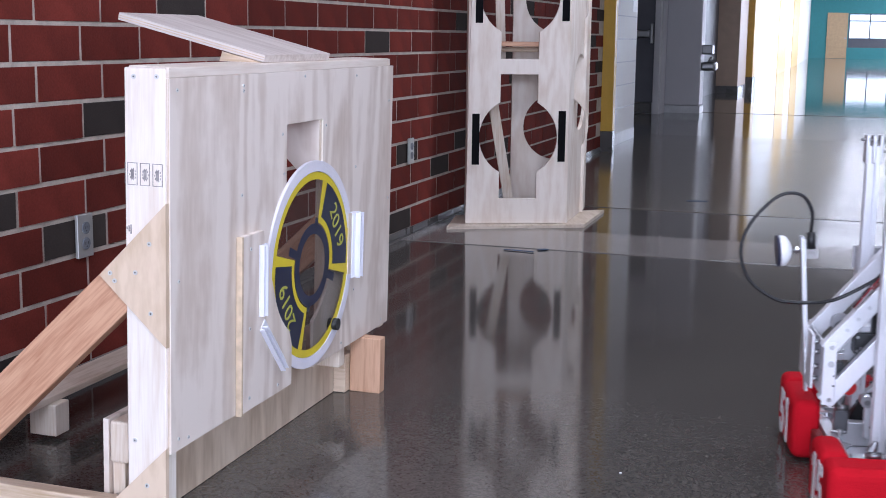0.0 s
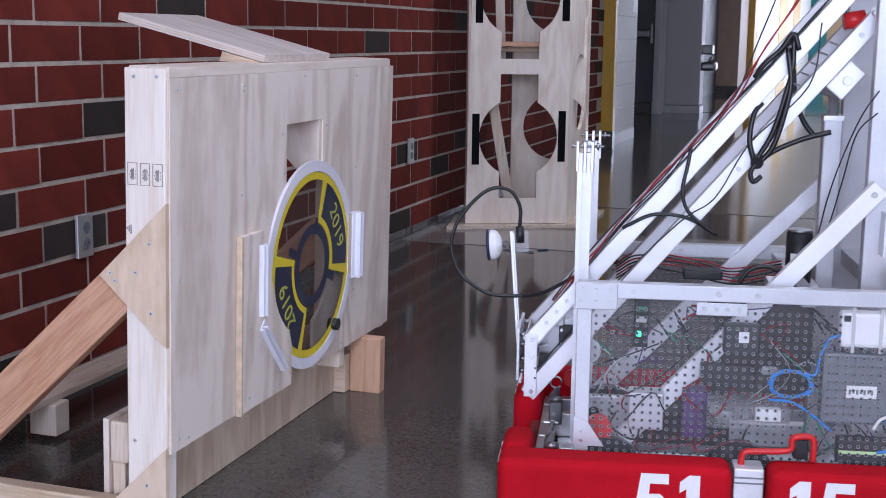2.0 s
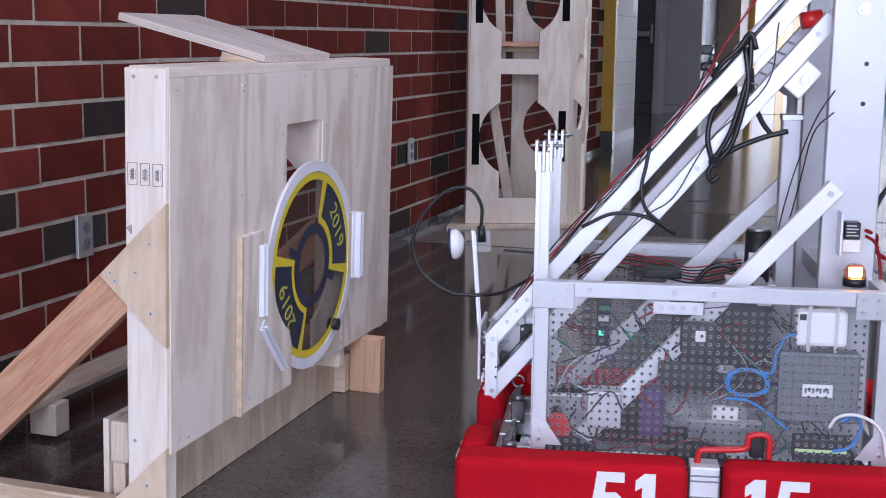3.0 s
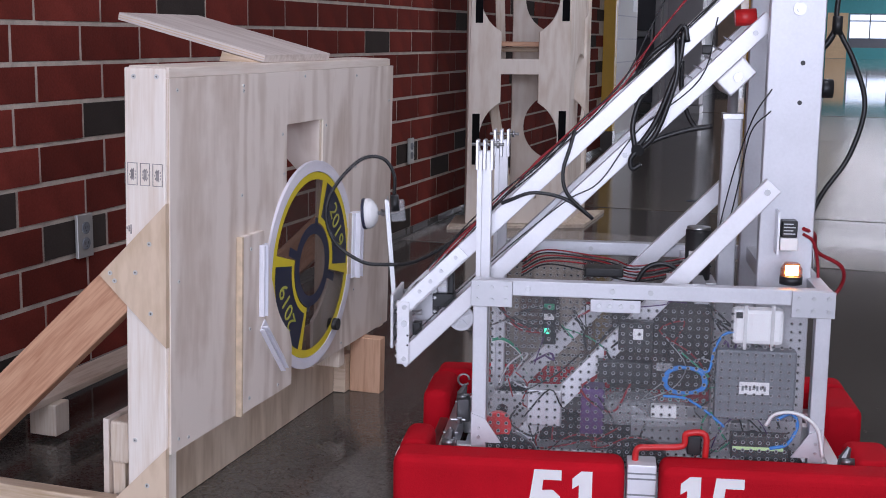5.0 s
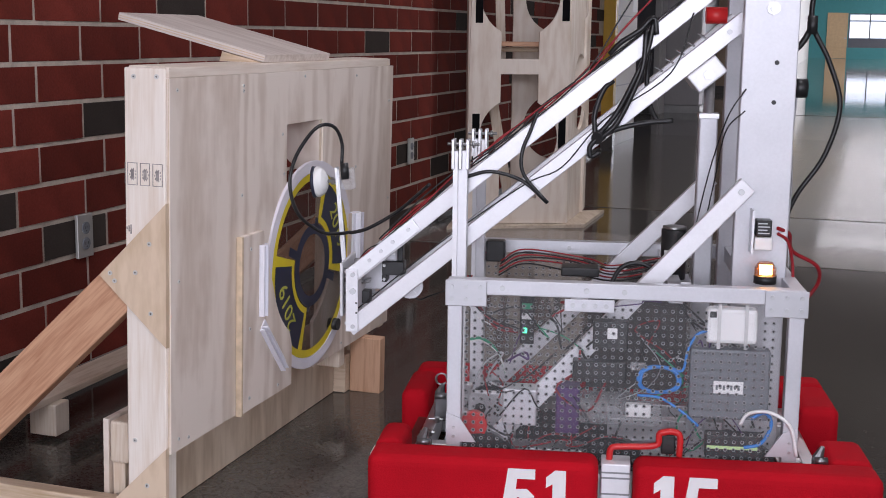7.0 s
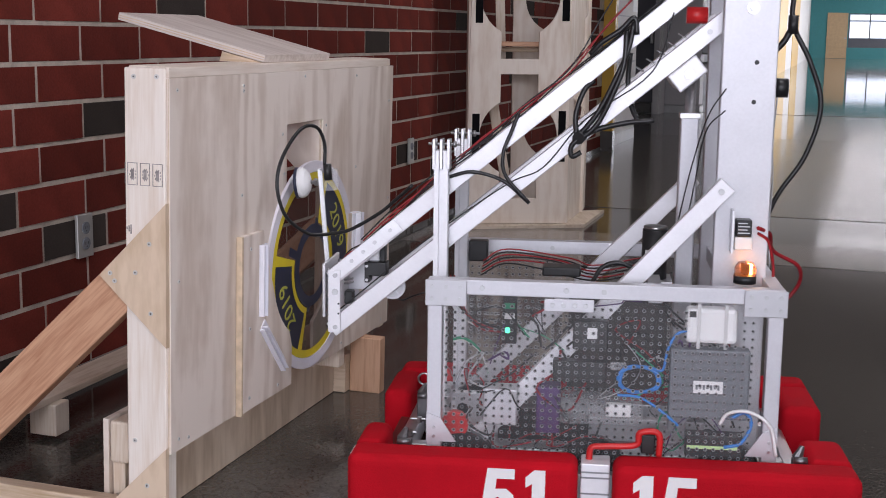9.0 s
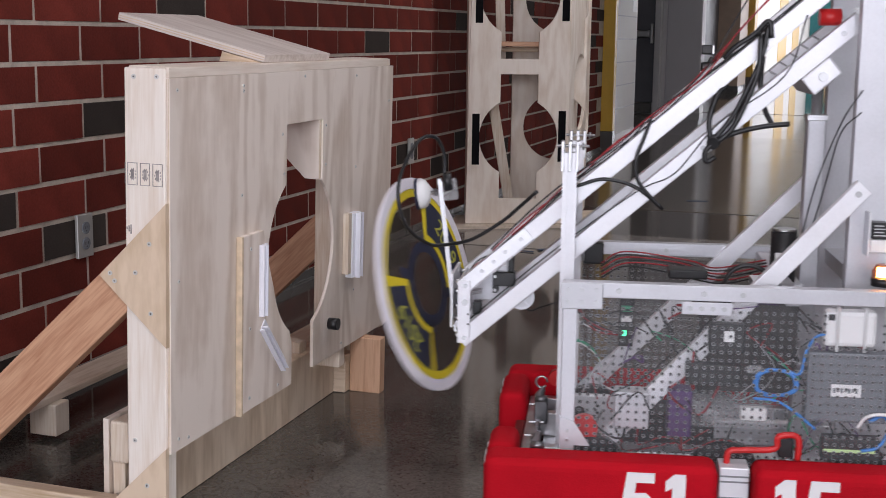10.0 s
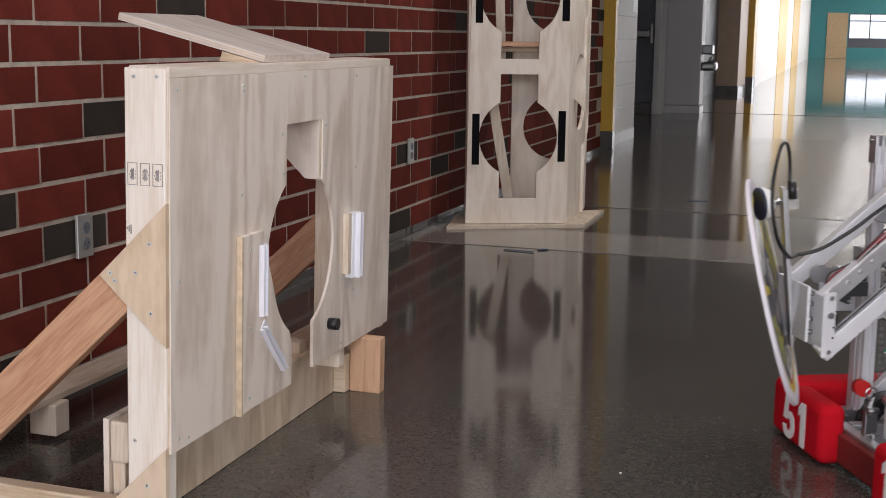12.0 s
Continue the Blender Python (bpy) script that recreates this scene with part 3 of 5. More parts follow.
    part("rubber_stop", cyl(bmx(), (0.018, 0.706, 0.196), (0.042, 0.706, 0.196), 0.0145, 16), BLACK, st, "black rubber stop")
    # near gussets, braces, floor frame behind
    m = Matrix(((1, 0, 0, 0), (0, 0, -1, -0.0745), (0, 1, 0, 0), (0, 0, 0, 1)))
    g = part("gusset", slab(bmx(), [(0.016, 0.585), (-0.121, 0.444), (0.016, 0.318)], 0.012, m), PLYX, st, "triangular plywood gusset")
    screws(g, [(-0.098, -0.0865, 0.450), (-0.089, -0.0865, 0.436), (-0.046, -0.0865, 0.455), (-0.015, -0.0865, 0.381), (-0.017, -0.0865, 0.51)], "Y")
    g = part("gusset", slab(bmx(), [(0.014, 0.125), (-0.105, 0.004), (-0.105, -0.030), (0.014, -0.030)], 0.012, m), PLYX, st, "triangular plywood gusset")
    screws(g, [(-0.025, -0.0865, 0.05)], "Y")
    br = part("brace", box(bmx(), -0.71, 0.0, -0.019, 0.019, -0.044, 0.044, None, 0.003), FIR, st, "reddish fir diagonal brace", pose(-0.060, -0.0535, 0.450, 0, -44.1, 0))
    part("brace", box(bmx(), -0.72, 0.0, -0.019, 0.019, -0.044, 0.044, None, 0.003), FIR, st, "reddish fir diagonal brace", pose(-0.05, 1.10, 0.463, 0, -44.3, 0))
    part("floor_rail", box(bmx(), -0.66, -0.08, -0.073, -0.037, -0.04, 0.003, None, 0.003), PINE_X, st, "pine floor rail")
    part("floor_rail", box(bmx(), -0.66, -0.08, 1.08, 1.118, -0.04, 0.045, None, 0.003), PINE_X, st, "pine floor rail")
    part("back_rail", box(bmx(), -0.60, -0.51, -0.03, 1.07, 0.036, 0.053, None, 0.003), PINE_Y, st, "pine back rail")
    for y in (0.322, 0.86):
        part("back_block", box(bmx(), -0.565, -0.495, y, y + 0.055, -0.04, 0.035, None, 0.003), PINE, st, "pine block under the back rail")
    part("rear_stub", box(bmx(), -0.153, -0.141, -0.03, 0.10, -0.038, 0.149, None, 0.001), PLY, st, "plywood stub")
    part("rear_stub", box(bmx(), -0.139, -0.099, -0.03, 0.06, 0.062, 0.146, None, 0.006), PINE, st, "rounded pine block")
    part("rear_stub", box(bmx(), -0.139, -0.112, -0.02, 0.06, -0.038, 0.060, None, 0.003), PINE, st)
    return st


STAMP = mat("faded_stamp_ink", (0.30, 0.27, 0.26), 0.8, vary=0.4, scale=60)
PLYX = wood("plywood_gusset", (0.72, 0.57, 0.42), (0.54, 0.40, 0.26), (6, 8, 1.6), 4)
PINE_X = wood("pine_across", (0.70, 0.56, 0.42), (0.50, 0.36, 0.22), (1.5, 22, 22), 4)
stand()


def ramp():
    r = thing("loose_board", pose(0.758, 2.076, 0.04, 0, 1.2, 1.9) @ pose(-0.006, 0.372, 0.8285) @ pose(0, 0, 0, 0, 12.9, 0), "loose plywood board lying tilted on top of the stand", "board")
    part("board", box(bmx(), -0.356, 0.0, 0.0, 0.362, 0.0, 0.016, None, 0.0008), PLY_RAMP, r)
    b = bmx()
    for z in (0.0045, 0.0095):
        box(b, -0.355, -0.001, -0.0006, 0.0, z, z + 0.0018)
    part("ply_line", b, PLYEDGE, r, "glue lines of the plywood edge")
    w = thing("wedge_block", pose(0.758, 2.076, 0.04, 0, 1.2, 1.9) @ pose(0, 0.375, 0.828), "pale pine wedge under the loose board", "wood block")
    m = Matrix(((1, 0, 0, 0), (0, 0, 1, 0), (0, 1, 0, 0), (0, 0, 0, 1)))
    part("wedge", slab(bmx(), [(-0.111, 0.0), (-0.012, 0.0), (-0.012, 0.0005), (-0.104, 0.0205)], 0.038, m), PINE_X, w)


PLY_RAMP = wood("grey_plywood", (0.68, 0.61, 0.56), (0.50, 0.42, 0.37), (1.1, 10, 10), 5)
ramp()


# ---- rocket tower ----
def tower():
    tw = thing("plywood_tower", pose(0.092, 5.922, 0.018, 0, 0, 23.4), "tall plywood tower with round and slotted cut-outs", "wooden tower")
    up = Matrix(((1, 0, 0, 0), (0, 0, 1, 0), (0, 1, 0, 0), (0, 0, 0, 1)))
    C, R, sl, sr = 0.254, 0.192, 0.163, 0.347

    def opening(cz, zb, zt):
        a0, a1 = math.acos((sr - C) / R), math.acos((sl - C) / R)
        pts = [(sl, zb), (sr, zb)]
        pts += [(C + R * math.cos(t), cz + R * math.sin(t)) for t in np.linspace(-a0, a0, 22)]
        pts += [(sr, zt), (sl, zt)]
        pts += [(C + R * math.cos(t), cz + R * math.sin(t)) for t in np.linspace(a1, 2 * math.pi - a1, 22)]
        return pts
    part("front_panel", slab(bmx(), [(0, 0), (0.506, 0), (0.487, 1.75), (0.025, 1.75)], 0.018, up, [opening(0.424, 0.124, 0.729), opening(1.10, 0.803, 1.42)], 0.0008), PLYT, tw, "pale plywood front panel with cut-outs")
    ang = math.degrees(math.atan2(0.488, 0.177))
    side = pose(0.505, 0.019, 0, 0, 0, ang) @ Matrix(((1, 0, 0, 0), (0, 0, 1, 0), (0, 1, 0, 0), (0, 0, 0, 1)))
    part("side_panel", slab(bmx(), [(0, 0), (0.568, 0), (0.596, 1.1), (0.612, 1.75), (-0.01, 1.75)], 0.018, side, [circle(0.312, 0.634, 0.193, 44), circle(0.31, 1.35, 0.190, 44)], 0.0008), PLYT, tw, "plywood side panel with round holes")
    part("side_lining", slab(bmx(), [(0.03, 0.02), (0.50, 0.02), (0.54, 1.1), (0.55, 1.7), (0.03, 1.7)], 0.012, side @ Matrix.Translation((0, 0, 0.045))), PLYT, tw, "plywood lining behind the side panel")
    part("side_knob", cyl(bmx(), side @ Vector((0.47, 0.848, 0.0)), side @ Vector((0.47, 0.848, -0.02)), 0.012, 12), BLACK, tw, "black knob")
    part("back_panel", slab(bmx(), [(0.272, 0.0), (0.66, 0.0), (0.66, 1.75), (0.272, 1.75)], 0.018, Matrix.Translation((0, 0.40, 0)) @ up, [circle(0.505, 0.45, 0.17, 40), circle(0.505, 1.10, 0.17, 40)], 0.0008), PLYT, tw, "plywood back panel with round holes")
    part("inner_slat", beam(bmx(), (0.255, 0.20, 0.0), (0.12, 0.20, 0.75), 0.05, 0.02, (0, 1, 0), 0.002), PINE, tw, "leaning pine slat")
    part("inner_slat", beam(bmx(), (0.19, 0.22, 0.80), (0.165, 0.22, 1.5), 0.045, 0.02, (0, 1, 0), 0.002), PINE, tw)
    part("inner_post", box(bmx(), 0.005, 0.043, 0.019, 0.10, 0.0, 1.75, None, 0.002), PINE, tw)
    part("shelf", box(bmx(), 0.06, 0.47, 0.05, 0.14, 0.862, 0.885, None, 0.002), FIR, tw, "reddish fir shelf")
    part("shelf", box(bmx(), 0.06, 0.47, 0.15, 0.24, 0.835, 0.858, None, 0.002), PINE_X, tw)
    for x, z in ((0.027, 0.29), (0.450, 0.306), (0.036, 0.972), (0.456, 0.985)):
        part("grip_strip", box(bmx(), x, x + 0.036, -0.003, 0.0, z, z + 0.248, None, 0.0008), HOOK, tw, "black hook tape strip")
    part("base_plate", slab(bmx(), [(-0.10, -0.10), (0.59, -0.02), (0.80, 0.52), (-0.02, 0.30)], 0.016, Matrix.Translation((0, 0, -0.018))), PLY_FLAT, tw, "plywood base plate")
    return tw


PLYT = wood("tower_plywood", (0.86, 0.77, 0.67), (0.70, 0.575, 0.46), (7, 7, 1.3), 7, ring=0.12, fibre=0.5)
tower()

TAPE = mat("dull_blue_tape", (0.05, 0.085, 0.15), 0.6, vary=0.2)
# scraps of blue tape on the floor
for tx, ty, tw_, tl, ta in ((0.53, 5.33, 0.022, 0.14, -8), (0.62, 5.40, 0.03, 0.05, 40), (1.02, 7.4, 0.03, 0.12, 20)):
    tp = thing("floor_tape", pose(tx, ty, 0.003, 0, 0, ta), "torn strip of blue tape stuck to the floor", "tape", "tape scraps")
    part("strip", box(bmx(), -tl / 2, tl / 2, -tw_ / 2, tw_ / 2, 0.0, 0.0012), TAPE, tp)
# a white chip lying on the floor
chip = thing("floor_chip", pose(1.510, 2.629, 0.0005, 0, 0, 25), "small white chip lying on the dark floor", "debris")
part("chip", slab(bmx(), [(-0.003, -0.002), (0.003, -0.0025), (0.0035, 0.001), (0.0, 0.003), (-0.003, 0.0015)], 0.0015), WHITE, chip)
# ---- robot ----
# drawn in its own plan (along, across, up), then brought to its true size
K = 1.06
TRUE = Matrix.Translation((0, 0, -0.056)) @ Matrix.Diagonal((K, K, K, 1))


def rpart(name, bm, material, parent, label="", m=TRUE):
    bm.transform(m)
    return part(name, bm, material, parent, label)


def extrusion(bm, s, o, z0, z1, w=0.026):
    """An upright T-slot profile: a core with four grooved sides."""
    g = w * 0.16
    h = w / 2
    out = []
    for k in range(4):
        a = math.pi / 2 * k
        for x, y in ((-h, -h), (-g, -h), (-g, -h * 0.45), (g, -h * 0.45), (g, -h)):
            out.append((s + x * math.cos(a) - y * math.sin(a), o + x * math.sin(a) + y * math.cos(a)))
    slab(bm, out, z1 - z0, Matrix.Translation((0, 0, z0)))
    return bm


def bolts(bm, pts, r=0.004, axis=(0, -1, 0), h=0.003):
    for p in pts:
        p = Vector(p)
        cyl(bm, p, p + Vector(axis) * h, r, 8)
    return bm


def bolt_parts(name, pts, material, parent, r=0.004, axis=(0, -1, 0), h=0.003, m=TRUE):
    """One small round head for each point, each a part of its own on a shared mesh."""
    b = cyl(bmx(), (0, 0, 0), Vector(axis) * h, r, 8)
    b.transform(Matrix.Diagonal((K, K, K, 1)))
    me = mesh_of(name, b)
    me.materials.append(material)
    for p in pts:
        part(name, me, material, parent, "", Matrix.Translation(m @ Vector(p)))


def bumper(bm, x0, x1, y0, y1, z0=0.058, z1=0.184):
    """A padded bar: full rounded edges, slightly sagging cloth."""
    b = box(bmx(), x0, x1, y0, y1, z0, z1)
    bmesh.ops.bevel(b, geom=b.edges[:], offset=0.019, segments=4, profile=0.5, affect="EDGES")
    for f in b.faces:
        f.smooth = f.calc_area() < 0.002
    merge(bm, b)
    return bm


def robot():
    S0 = Matrix.Diagonal((K, K, K, 1))
    rb = thing("competition_robot", pose(1.30, 2.17, 0, 0, 0, 10.6), "aluminium framed wheeled robot with red cloth bumpers and a lifting arm", "robot")
    # chassis, wheels
    for o in (0.0, 0.13, 0.36, 0.474):
        rpart("chassis_rail", box(bmx(), -0.05, 0.67, o, o + 0.026, 0.085, 0.135, None, 0.002), ALU, rb, "aluminium chassis rail")
    for x in (-0.0765, 0.6705):
        rpart("chassis_rail", box(bmx(), x, x + 0.026, 0.0, 0.50, 0.087, 0.133, None, 0.002), ALU, rb, "aluminium chassis rail")
    rpart("belly_plate", box(bmx(), -0.04, 0.66, 0.02, 0.48, 0.076, 0.084), ALU, rb, "thin belly plate")
    for s in (0.06, 0.31, 0.56):
        for o in (0.075, 0.425):
            b = cyl(bmx(), (s, o - 0.018, 0.118), (s, o + 0.018, 0.118), 0.065, 24)
            w = rpart("wheel", b, BLACK, rb, "black rubber drive wheel")
            rpart("hub", cyl(bmx(), (s, o - 0.021, 0.118), (s, o + 0.021, 0.118), 0.03, 16), ALU, w, "aluminium hub")
    # superstructure frame
    for s in (0.0, 0.611):
        for o in (0.0, 0.474):
            rpart("frame_post", box(bmx(), s, s + 0.027, o, o + 0.026, 0.135, 0.464, None, 0.0015), ALU_FRAME, rb, "aluminium tube post")
    for o in (0.0, 0.474):
        rpart("top_rail", box(bmx(), 0, 0.639, o, o + 0.026, 0.464, 0.492, None, 0.0015), ALU_FRAME, rb, "aluminium tube top rail")
    rpart("cross_rail", box(bmx(), 0.613, 0.639, 0.0265, 0.4735, 0.464, 0.491, None, 0.0015), ALU_FRAME, rb)
    rpart("cross_rail", box(bmx(), 0.40, 0.426, 0.0265, 0.4735, 0.455, 0.481, None, 0.0015), ALU_FRAME, rb)
    for s in (-0.004, 0.567):
        pl = rpart("corner_plate", box(bmx(), s, s + 0.076, -0.005, -0.001, 0.443, 0.491, None, 0.001), GREYALU, rb, "grey aluminium corner plate")
        bolt_parts("bolt", [(s + x, -0.005, z) for x in (0.012, 0.038, 0.064) for z in (0.456, 0.479)], STEEL, pl)
    rpart("corner_plate", box(bmx(), -0.004, 0.072, 0.501, 0.504, 0.443, 0.491), GREYALU, rb)
    mid = rpart("joint_plate", box(bmx(), 0.213, 0.303, -0.005, -0.001, 0.440, 0.463, None, 0.001), ALU_FRAME, rb, "drilled aluminium joint plate")
    bolt_parts("bolt", [(0.228 + 0.020 * i, -0.005, 0.452) for i in range(4)], STEEL, mid, r=0.0045)
    bolt_parts("bolt", [(0.252, -0.001, 0.478), (0.32, -0.001, 0.478), (0.10, -0.001, 0.478)], STEEL, rb, r=0.005)
    bolt_parts("bolt", [(0.05, 0.473, 0.478), (0.066, 0.473, 0.478), (0.21, 0.473, 0.478)], STEEL, rb, r=0.005)
    for s, dx in ((0.026, 1), (0.611, -1)):
        m = Matrix(((1, 0, 0, s), (0, 0, 1, -0.003), (0, 1, 0, 0.185), (0, 0, 0, 1)))
        g = rpart("gusset", slab(bmx(), [(-0.026 * dx, 0), (0.03 * dx, 0), (0, 0.045), (-0.026 * dx, 0.055)], 0.003, m), ALU_FRAME, rb, "triangular gusset")
        bolt_parts("bolt", [(s - 0.012 * dx, -0.003, z) for z in (0.195, 0.212)], STEEL, g, r=0.003)
    # perforated clear sheets: near side and far side
    for o, nm in ((0.008, "near"), (0.486, "far")):
        sh = rpart("side_sheet", box(bmx(), 0.027, 0.599, o, o + 0.003, 0.136, 0.463), CLEAR, rb, "clear perforated polycarbonate side sheet")
        b = bmx()
        cores = []
        for i in range(38):
            for j in range(21):
                x, z = 0.035 + 0.0149 * i, 0.146 + 0.0149 * j
                if x > 0.595 or z > 0.455 or (o < 0.1 and 0.468 < x < 0.560 and 0.386 < z < 0.452):
                    continue
                ring = []
                for r, y in ((0.0037, -0.0004), (0.0034, -0.0008), (0.0026, -0.0008), (0.0026, 0.0035)):
                    ring.append([b.verts.new((x + r * math.cos(a), o + y, z + r * math.sin(a))) for a in [math.pi / 4 * k for k in range(8)]])
                for p, q in zip(ring, ring[1:]):
                    for k in range(8):
                        b.faces.new((p[k], p[(k + 1) % 8], q[(k + 1) % 8], q[k]))
                cores.append((x, o + 0.001, z))
        h = rpart("perforation", b, HOLE, sh, "small punched holes with pale rims")
        h["kind"] = "stuff"
        b = bmx()
        for x, y, z in cores:
            b.faces.new([b.verts.new((x + 0.0021 * math.cos(a), y, z + 0.0021 * math.sin(a))) for a in [math.pi / 4 * k for k in range(8)]])
        rpart("hole_core", b, BLACK, sh, "dark hole centres")["kind"] = "stuff"
    # slotted uprights that guide the arm
    for o, gs in ((0.168, -0.007), (0.45, 0.004)):
        p = rpart("guide_post", extrusion(bmx(), gs + 0.010, o, 0.136, 0.712, 0.027), ALU_WHITE, rb, "slotted aluminium extrusion post")
        b = bmx()
        for x in (gs - 0.004, gs + 0.010, gs + 0.024):
            box(b, x - 0.003, x + 0.003, o - 0.016, o + 0.016, 0.676, 0.734, None, 0.001)
        rpart("roller_fork", b, ALU, p)
        b = cyl(bmx(), (gs - 0.016, o, 0.724), (gs + 0.046, o, 0.724), 0.003, 8)
        cyl(b, (gs + 0.032, o, 0.724), (gs + 0.037, o, 0.724), 0.007, 10)
        rpart("axle", b, STEEL, p)
    # mast
    for o in (0.13, 0.43):
        ms = rpart("mast", box(bmx(), 0.521, 0.620, o, o + 0.028, 0.135, 1.45, None, 0.002), ALU_FRAME, rb, "wide aluminium mast tube")
        bolt_parts("mast_hole", [(0.583, o - 0.0008, 0.888), (0.581, o - 0.0008, 0.816)], BLACK, ms, r=0.0045, axis=(0, 1, 0), h=0.0006)
        bolt_parts("bolt", [(0.572, o, 0.985)], STEEL, ms, r=0.012, h=0.004)
        bolt_parts("bolt", [(0.572, o - 0.004, 0.985)], STEEL, ms, r=0.006, h=0.005)
    rpart("mast_spacer", box(bmx(), 0.535, 0.615, 0.159, 0.429, 1.30, 1.33), ALU, rb)
    rpart("mast_spacer", box(bmx(), 0.535, 0.615, 0.159, 0.429, 0.47, 0.50), ALU, rb)
    # diagonal braces
    for o, p0, p1 in ((0.10, (0.539, 0.667), (0.080, 0.158)), (0.465, (0.505, 0.640), (0.040, 0.159))):
        br = rpart("mast_brace", beam(bmx(), (p0[0], o, p0[1]), (p1[0], o, p1[1]), 0.034, 0.020, (0, 1, 0), 0.0015), ALU_WHITE, rb, "diagonal aluminium tube brace")
        bolt_parts("bolt", [(p0[0] - 0.012, o - 0.010, p0[1] - 0.013)], STEEL, br, r=0.006)
    # lifting cylinder
    cy = rpart("lift_cylinder", box(bmx(), 0.460, 0.496, 0.272, 0.308, 0.14, 0.781, None, 0.003), ALU_FRAME, rb, "square aluminium lift cylinder")
    rpart("end_cap", box(bmx(), 0.458, 0.498, 0.270, 0.310, 0.775, 0.786, None, 0.001), ALU, cy)
    # motor, beacon, valve
    mo = rpart("motor", cyl(bmx(), (0.416, 0.20, 0.470), (0.416, 0.20, 0.566), 0.0245, 20), BLACK, rb, "black motor with a pale label")
    rpart("motor_cap", cyl(bmx(), (0.416, 0.20, 0.566), (0.416, 0.20, 0.572), 0.0225, 20), STEEL, mo)
    b = box(bmx(), 0.397, 0.416, 0.1745, 0.176, 0.500, 0.528)
    rpart("motor_label", b, WHITE, mo)
    rpart("motor_mount", box(bmx(), 0.36, 0.45, 0.16, 0.25, 0.455, 0.470, None, 0.001), ALU, rb)
    be = rpart("beacon", cyl(bmx(), (0.573, 0.06, 0.4925), (0.573, 0.06, 0.507), 0.0205, 24), BLACK, rb, "black beacon base with an amber lens")
    b = cyl(bmx(), (0.573, 0.06, 0.507), (0.573, 0.06, 0.520), 0.0195, 24, None, False)
    cyl(b, (0.573, 0.06, 0.520), (0.573, 0.06, 0.531), 0.0195, 24, 0.013)
    rpart("beacon_lens", b, AMBER, be, "amber beacon lens")
    # added rotor standing in for the flashing: a bright segment before a dark shield
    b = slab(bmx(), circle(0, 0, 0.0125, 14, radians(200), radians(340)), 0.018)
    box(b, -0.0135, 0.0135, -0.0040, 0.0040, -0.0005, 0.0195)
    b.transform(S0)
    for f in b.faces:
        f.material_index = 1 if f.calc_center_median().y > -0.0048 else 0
    rotor = part("flash_rotor", b, LAMPGLOW, be, "added turning lit segment that makes the beacon flash", Matrix.Translation(TRUE @ Vector((0.573, 0.06, 0.509))))
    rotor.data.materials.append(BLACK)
    va = rpart("valve", box(bmx(), 0.556, 0.588, 0.100, 0.129, 0.546, 0.570, None, 0.002), WHITE, rb, "white and black solenoid valve")
    rpart("valve_coil", box(bmx(), 0.558, 0.586, 0.098, 0.128, 0.571, 0.602, None, 0.002), BLACK, va)
    for k in range(4):
        rpart("valve_print", box(bmx(), 0.561, 0.582 - 0.004 * (k % 2), 0.0968, 0.098, 0.577 + 0.006 * k, 0.579 + 0.006 * k), GREYALU, va, "pale print bar")
    rpart("valve_bracket", box(bmx(), 0.549, 0.553, 0.090, 0.129, 0.540, 0.620), ALU, rb)
    rpart("buzzer", cyl(bmx(), (0.623, 0.20, 0.84), (0.650, 0.20, 0.84), 0.018, 16), BLACK, rb, "black round buzzer")
    # bumpers
    for nm, x0, x1, y0, y1 in (("a", -0.133, 0.283, -0.098, -0.012), ("b", 0.345, 0.775, -0.098, -0.012), ("c", -0.130, 0.775, 0.512, 0.598),
                               ("d", -0.134, -0.078, -0.011, 0.115), ("e", -0.136, -0.078, 0.33, 0.511), ("f", 0.692, 0.775, -0.011, 0.13), ("g", 0.692, 0.775, 0.33, 0.511)):
        bp = rpart("bumper", bumper(bmx(), x0, x1, y0, y1), REDCLOTH, rb, "red cloth covered bumper")
        face = Matrix(((1, 0, 0, 0), (0, 0, 1, 0), (0, 1, 0, 0), (0, 0, 0, 1)))
        front = Matrix(((0, 0, 1, 0), (-1, 0, 0, 0), (0, 1, 0, 0), (0, 0, 0, 1)))
        text = {"a": ("51", Matrix.Translation((0.170, -0.0993, 0.123)) @ face), "b": ("15", Matrix.Translation((0.437, -0.0993, 0.123)) @ face),
                "d": ("15", Matrix.Translation((-0.1353, 0.01, 0.119)) @ front), "e": ("51", Matrix.Translation((-0.1373, 0.46, 0.119)) @ front)}.get(nm)
        if text:
            rpart("number", digits(text[0], 0.097, text[1]), LETTER, bp, "white team number")
    rpart("bumper_backing", box(bmx(), -0.098, -0.0785, 0.116, 0.329, 0.066, 0.128, None, 0.003), BACKING, rb, "dark red painted backing board")
    rpart("bumper_bracket", box(bmx(), 0.288, 0.340, -0.060, -0.004, 0.075, 0.175, None, 0.002), ALU_WHITE, rb, "grey metal bumper bracket")
    for z in (0.118, 0.148, 0.158):
        rpart("bracket_groove", box(bmx(), 0.2885, 0.3395, -0.0612, -0.060, z, z + 0.003), DARKSTEEL, rb, "dark groove across the bracket")
    b = cable(bmx(), [(0.302, -0.03, 0.172), (0.306, -0.03, 0.196), (0.33, -0.03, 0.200), (0.385, -0.03, 0.205), (0.392, -0.03, 0.228), (0.425, -0.03, 0.228), (0.427, -0.03, 0.186)], 0.006)
    rpart("release_handle", b, REDPLASTIC, rb, "red release handle")
